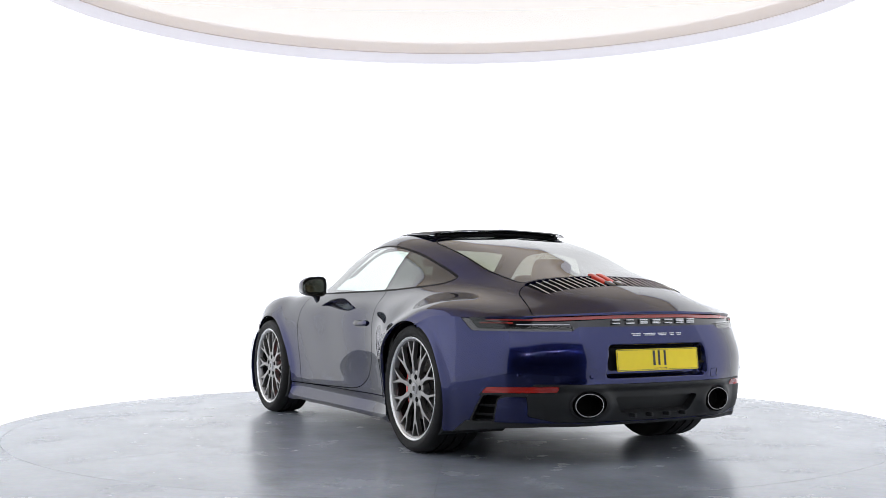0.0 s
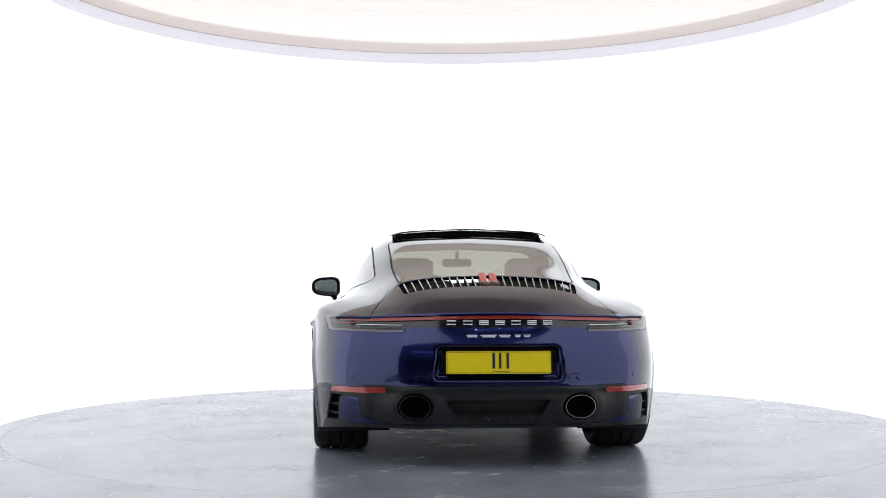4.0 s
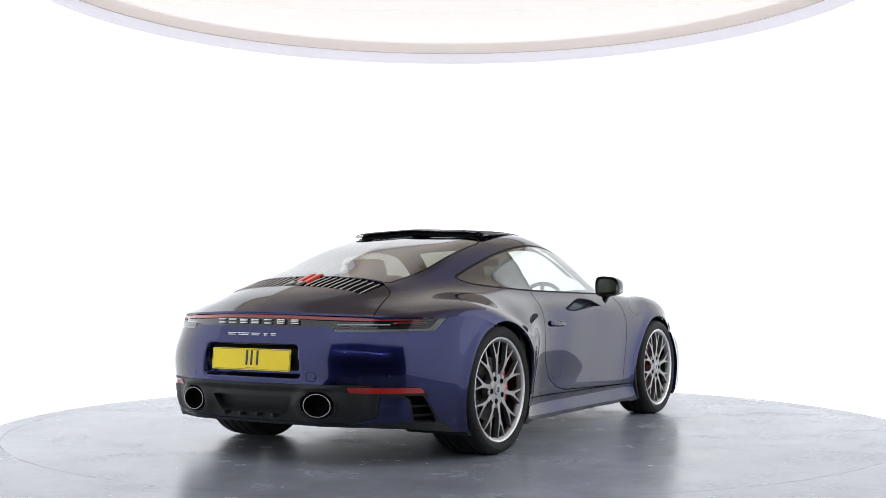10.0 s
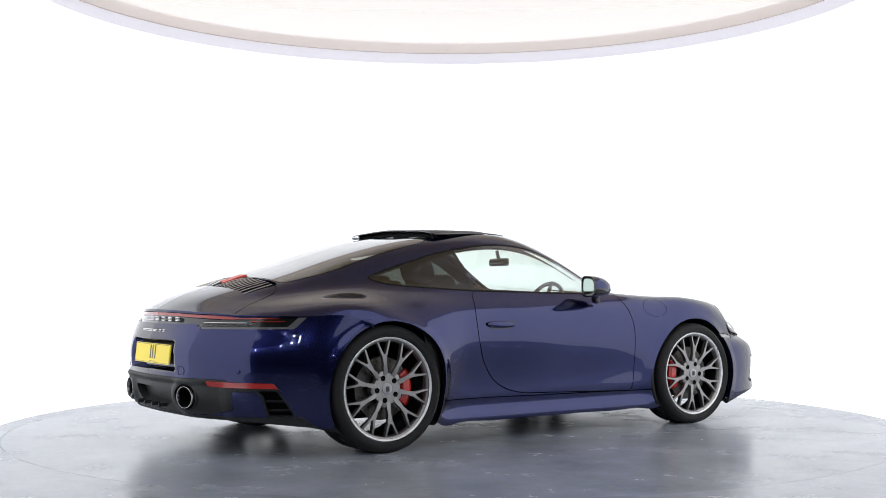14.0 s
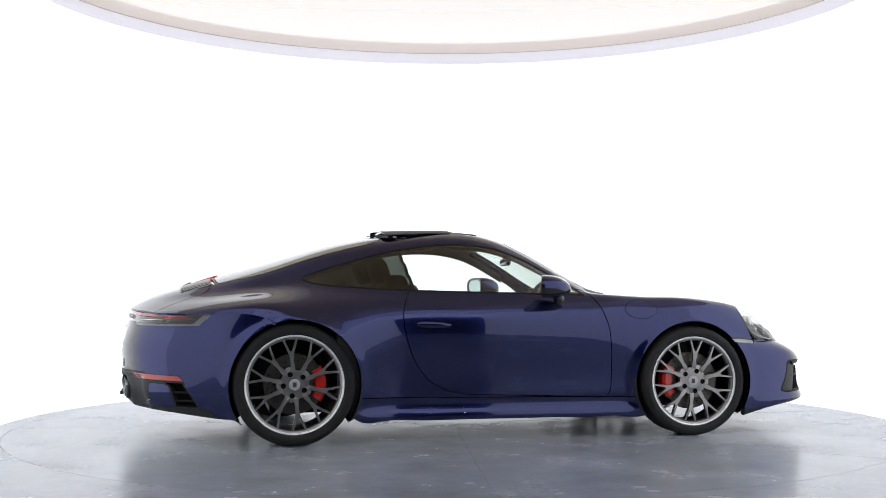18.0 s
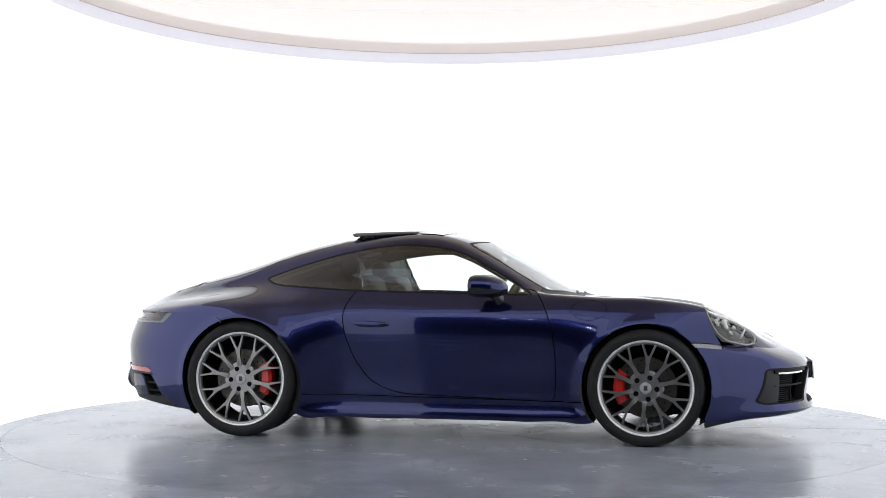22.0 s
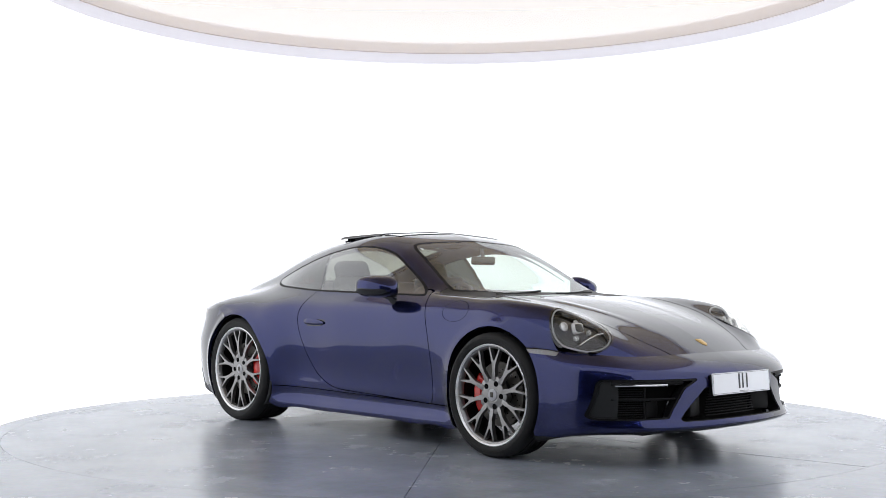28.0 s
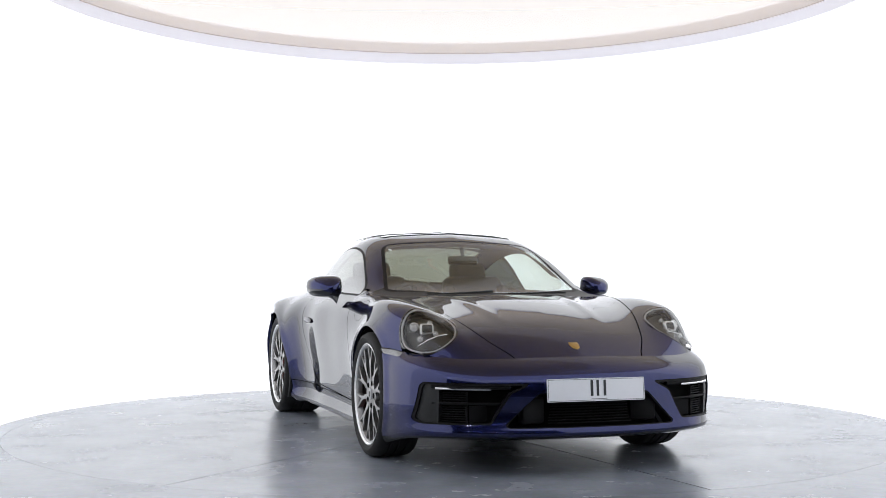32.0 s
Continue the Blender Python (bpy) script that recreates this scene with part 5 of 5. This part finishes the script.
# ---- cabin ----
lining = Sheet.grid(skin)
wall_in, _ = lining.cut(np.maximum(np.maximum(lining.v[:, 2] - .875, np.abs(lining.v[:, 0] + .12) - .86), .60 - lining.v[:, 1]))
pair(wall_in.moved(-.05), "door_card", M_INTERIOR, "dark inner door panel", 0)
head = quarter_body
top, _ = head.cut(np.maximum(.90 - head.v[:, 2], -1.55 - head.v[:, 0]))
one(top.moved(-.045), "headliner", M_INTERIOR, "dark roof and pillar lining", 0)
bm = bmesh.new()
box(bm, (-.15, 0, .27), (1.7, 1.56, .04))
box(bm, (-1.25, 0, .78), (.62, 1.05, .10), None, .04)
box(bm, (-.95, 0, .55), (.20, 1.30, .52), Matrix.Rotation(radians(-18), 4, "Y"), .05)
seat_on_car(part("cabin_floor", bm, M_INTERIOR, CAR, "dark carpet and parcel shelf"))
bm = bmesh.new()
box(bm, (.60, 0, .80), (.36, 1.40, .12), Matrix.Rotation(radians(4), 4, "Y"), .045, 3)
box(bm, (.50, 0, .62), (.30, 1.42, .36), None, .05)
seat_on_car(part("dashboard", bm, M_INTERIOR, CAR, "black leather dashboard"))
bm = bmesh.new()
box(bm, (.05, 0, .50), (.90, .20, .26), Matrix.Rotation(radians(-6), 4, "Y"), .04)
seat_on_car(part("centre_console", bm, M_INTERIOR, CAR, "black centre console"))
for sgn in (1, -1):
    bm = bmesh.new()
    box(bm, (-.15, sgn * .36, .50), (.52, .50, .14), Matrix.Rotation(radians(-8), 4, "Y"), .05, 3)
    box(bm, (-.13, sgn * .36 + .22, .55), (.46, .09, .13), Matrix.Rotation(radians(-8), 4, "Y"), .04, 3)
    box(bm, (-.13, sgn * .36 - .22, .55), (.46, .09, .13), Matrix.Rotation(radians(-8), 4, "Y"), .04, 3)
    seat = seat_on_car(part("front_seat", bm, M_LEATHER, CAR, "black leather sports seat"))
    bm = bmesh.new()
    lean = Matrix.Rotation(radians(-20), 4, "Y")
    box(bm, (-.50, sgn * .36, .74), (.13, .44, .52), lean, .055, 3)
    for o in (.20, -.20):
        box(bm, (-.46, sgn * .36 + o, .72), (.15, .09, .42), lean, .04, 3)
    part("backrest", bm, M_LEATHER, seat, "black leather backrest")
    bm = bmesh.new()
    box(bm, (-.665, sgn * .36, 1.015), (.11, .27, .16), lean, .05, 3)
    part("headrest", bm, M_LEATHER, seat, "black headrest")
    bm = bmesh.new()
    box(bm, (-.86, sgn * .33, .78), (.10, .42, .36), Matrix.Rotation(radians(-24), 4, "Y"), .04, 3)
    seat_on_car(part("rear_seat", bm, M_LEATHER, CAR, "small black rear seat back"))
# steering wheel, on the right
m = Matrix.Translation((.34, -.37, .775)) @ Matrix.Rotation(radians(-66), 4, "Y")
bm = bmesh.new()
tube(bm, [m @ Vector((.178 * math.cos(2 * math.pi * k / 40), .178 * math.sin(2 * math.pi * k / 40), 0)) for k in range(40)], .014, 8, closed=True)
st = seat_on_car(part("steering_wheel", bm, M_LEATHER, CAR, "black leather steering wheel"))
bm = bmesh.new()
for a in (0, 180, 270):
    q = Matrix.Rotation(radians(a + 0), 4, "Z")
    box(bm, m @ q @ Vector((.09, 0, 0)), (.17, .030, .012), (m @ q).to_3x3().to_4x4(), .004)
box(bm, m @ Vector((0, 0, -.01)), (.11, .11, .04), m.to_3x3().to_4x4(), .02)
part("steering_hub", bm, M_INTERIOR, st, "steering wheel hub and spokes")
bm = bmesh.new()
box(bm, (.255, 0, 1.085), (.032, .205, .055), Matrix.Rotation(radians(8), 4, "Y"), .016, 3)
tube(bm, [Vector((.255, 0, 1.10)), Vector((.235, 0, 1.165))], .012)
seat_on_car(part("inner_mirror", bm, M_GLOSSBLACK, CAR, "dark inside mirror"))

# ---- small outer details ----
# crest on the bonnet, drawn as a plain gold shield
bm = bmesh.new()
cx = 1.955
m = Matrix.Translation((cx, 0, top_z(cx, 0))) @ Matrix.Rotation(radians(28), 4, "Y") @ Matrix.Rotation(radians(90), 4, "Z")
slab(bm, [(-.024, .034), (-.026, .010), (-.020, -.018), (0, -.034), (.020, -.018), (.026, .010), (.024, .034), (0, .031)], m, .003, .001)
seat_on_car(part("badge", bm, M_GOLD, CAR, "small plain gold shield badge"))
# square towing-eye cap in the rear bumper, outlined by its joint
bm = bmesh.new()
cap = rounded([(.356, .440), (.404, .440), (.404, .483), (.356, .483)], .008)
tube(bm, [Vector((rear_x(y, z) - .0004, -y, z)) for y, z in cap], .0013, 6, closed=True)
seat_on_car(part("towing_cap", bm, M_TRIM, CAR, "square joint of the towing-eye cap"))
# small pale label behind the windscreen
bm = bmesh.new()
box(bm, (.190, -.470, top_z(.190, -.470) - .006), (.022, .022, .001), Matrix.Rotation(.48, 4, "Y"))
seat_on_car(part("screen_label", bm, M_PLATE_W, CAR, "small white square label", smooth=False))
# washer jets and wiper arms
for y0, y1 in ((.10, .50), (-.42, .02)):
    bm = bmesh.new()
    pts = [Vector((.800 - .035 * k - .020 * k * k, y0 + (y1 - y0) * k, 0)) for k in np.linspace(0, 1, 6)]
    for p in pts:
        p.z = top_z(p.x, p.y) + .003
    tube(bm, pts, .005, 6)
    seat_on_car(part("wiper", bm, M_BLACK, CAR, "black wiper blade"))
# the lettering on the dark band and the script under it are drawn as plain bars
for k in range(7):
    y = .231 - k * .0803
    letter = None
    for z in (.7445, .7360, .7275):
        if z == .7360 and k not in (2, 3, 5, 6):
            continue
        bm = bmesh.new()
        box(bm, (rear_x(abs(y), .736) + .007, y, z), (.008, .047, .0058 if z != .7360 else .0045), Matrix.Rotation(math.atan2(y, 6.0), 4, "Z"), .001)
        seat_on_car(part("letter_bar", bm, M_WHITE_LETTER, CAR, "thin silver bar in the tail band", smooth=False))
for y, w in ((.130, .062), (.050, .082), (-.030, .060), (-.095, .030), (-.142, .036)):
    for z, s in ((.6745, 1.0), (.6665, .8)):
        bm = bmesh.new()
        box(bm, (rear_x(abs(y), z) - .0012, y, z), (.004, w * s, .0042), Matrix.Rotation(math.atan2(y, 3.0), 4, "Z"), .001)
        seat_on_car(part("script_bar", bm, M_WHITE_LETTER, CAR, "silver script line under the lamps", smooth=False))


# ---- the turntable and the car turn together, once round in about a minute ----
def motions():
    rows = []
    for k in range(65):
        t = 0.5 * k
        rows.append((t, pose(0, 0, 0, 0, 0, -90 - (152.2456 + 5.9127 * t))))
    walk(CAR, rows)
    walk(table, rows)


motions()
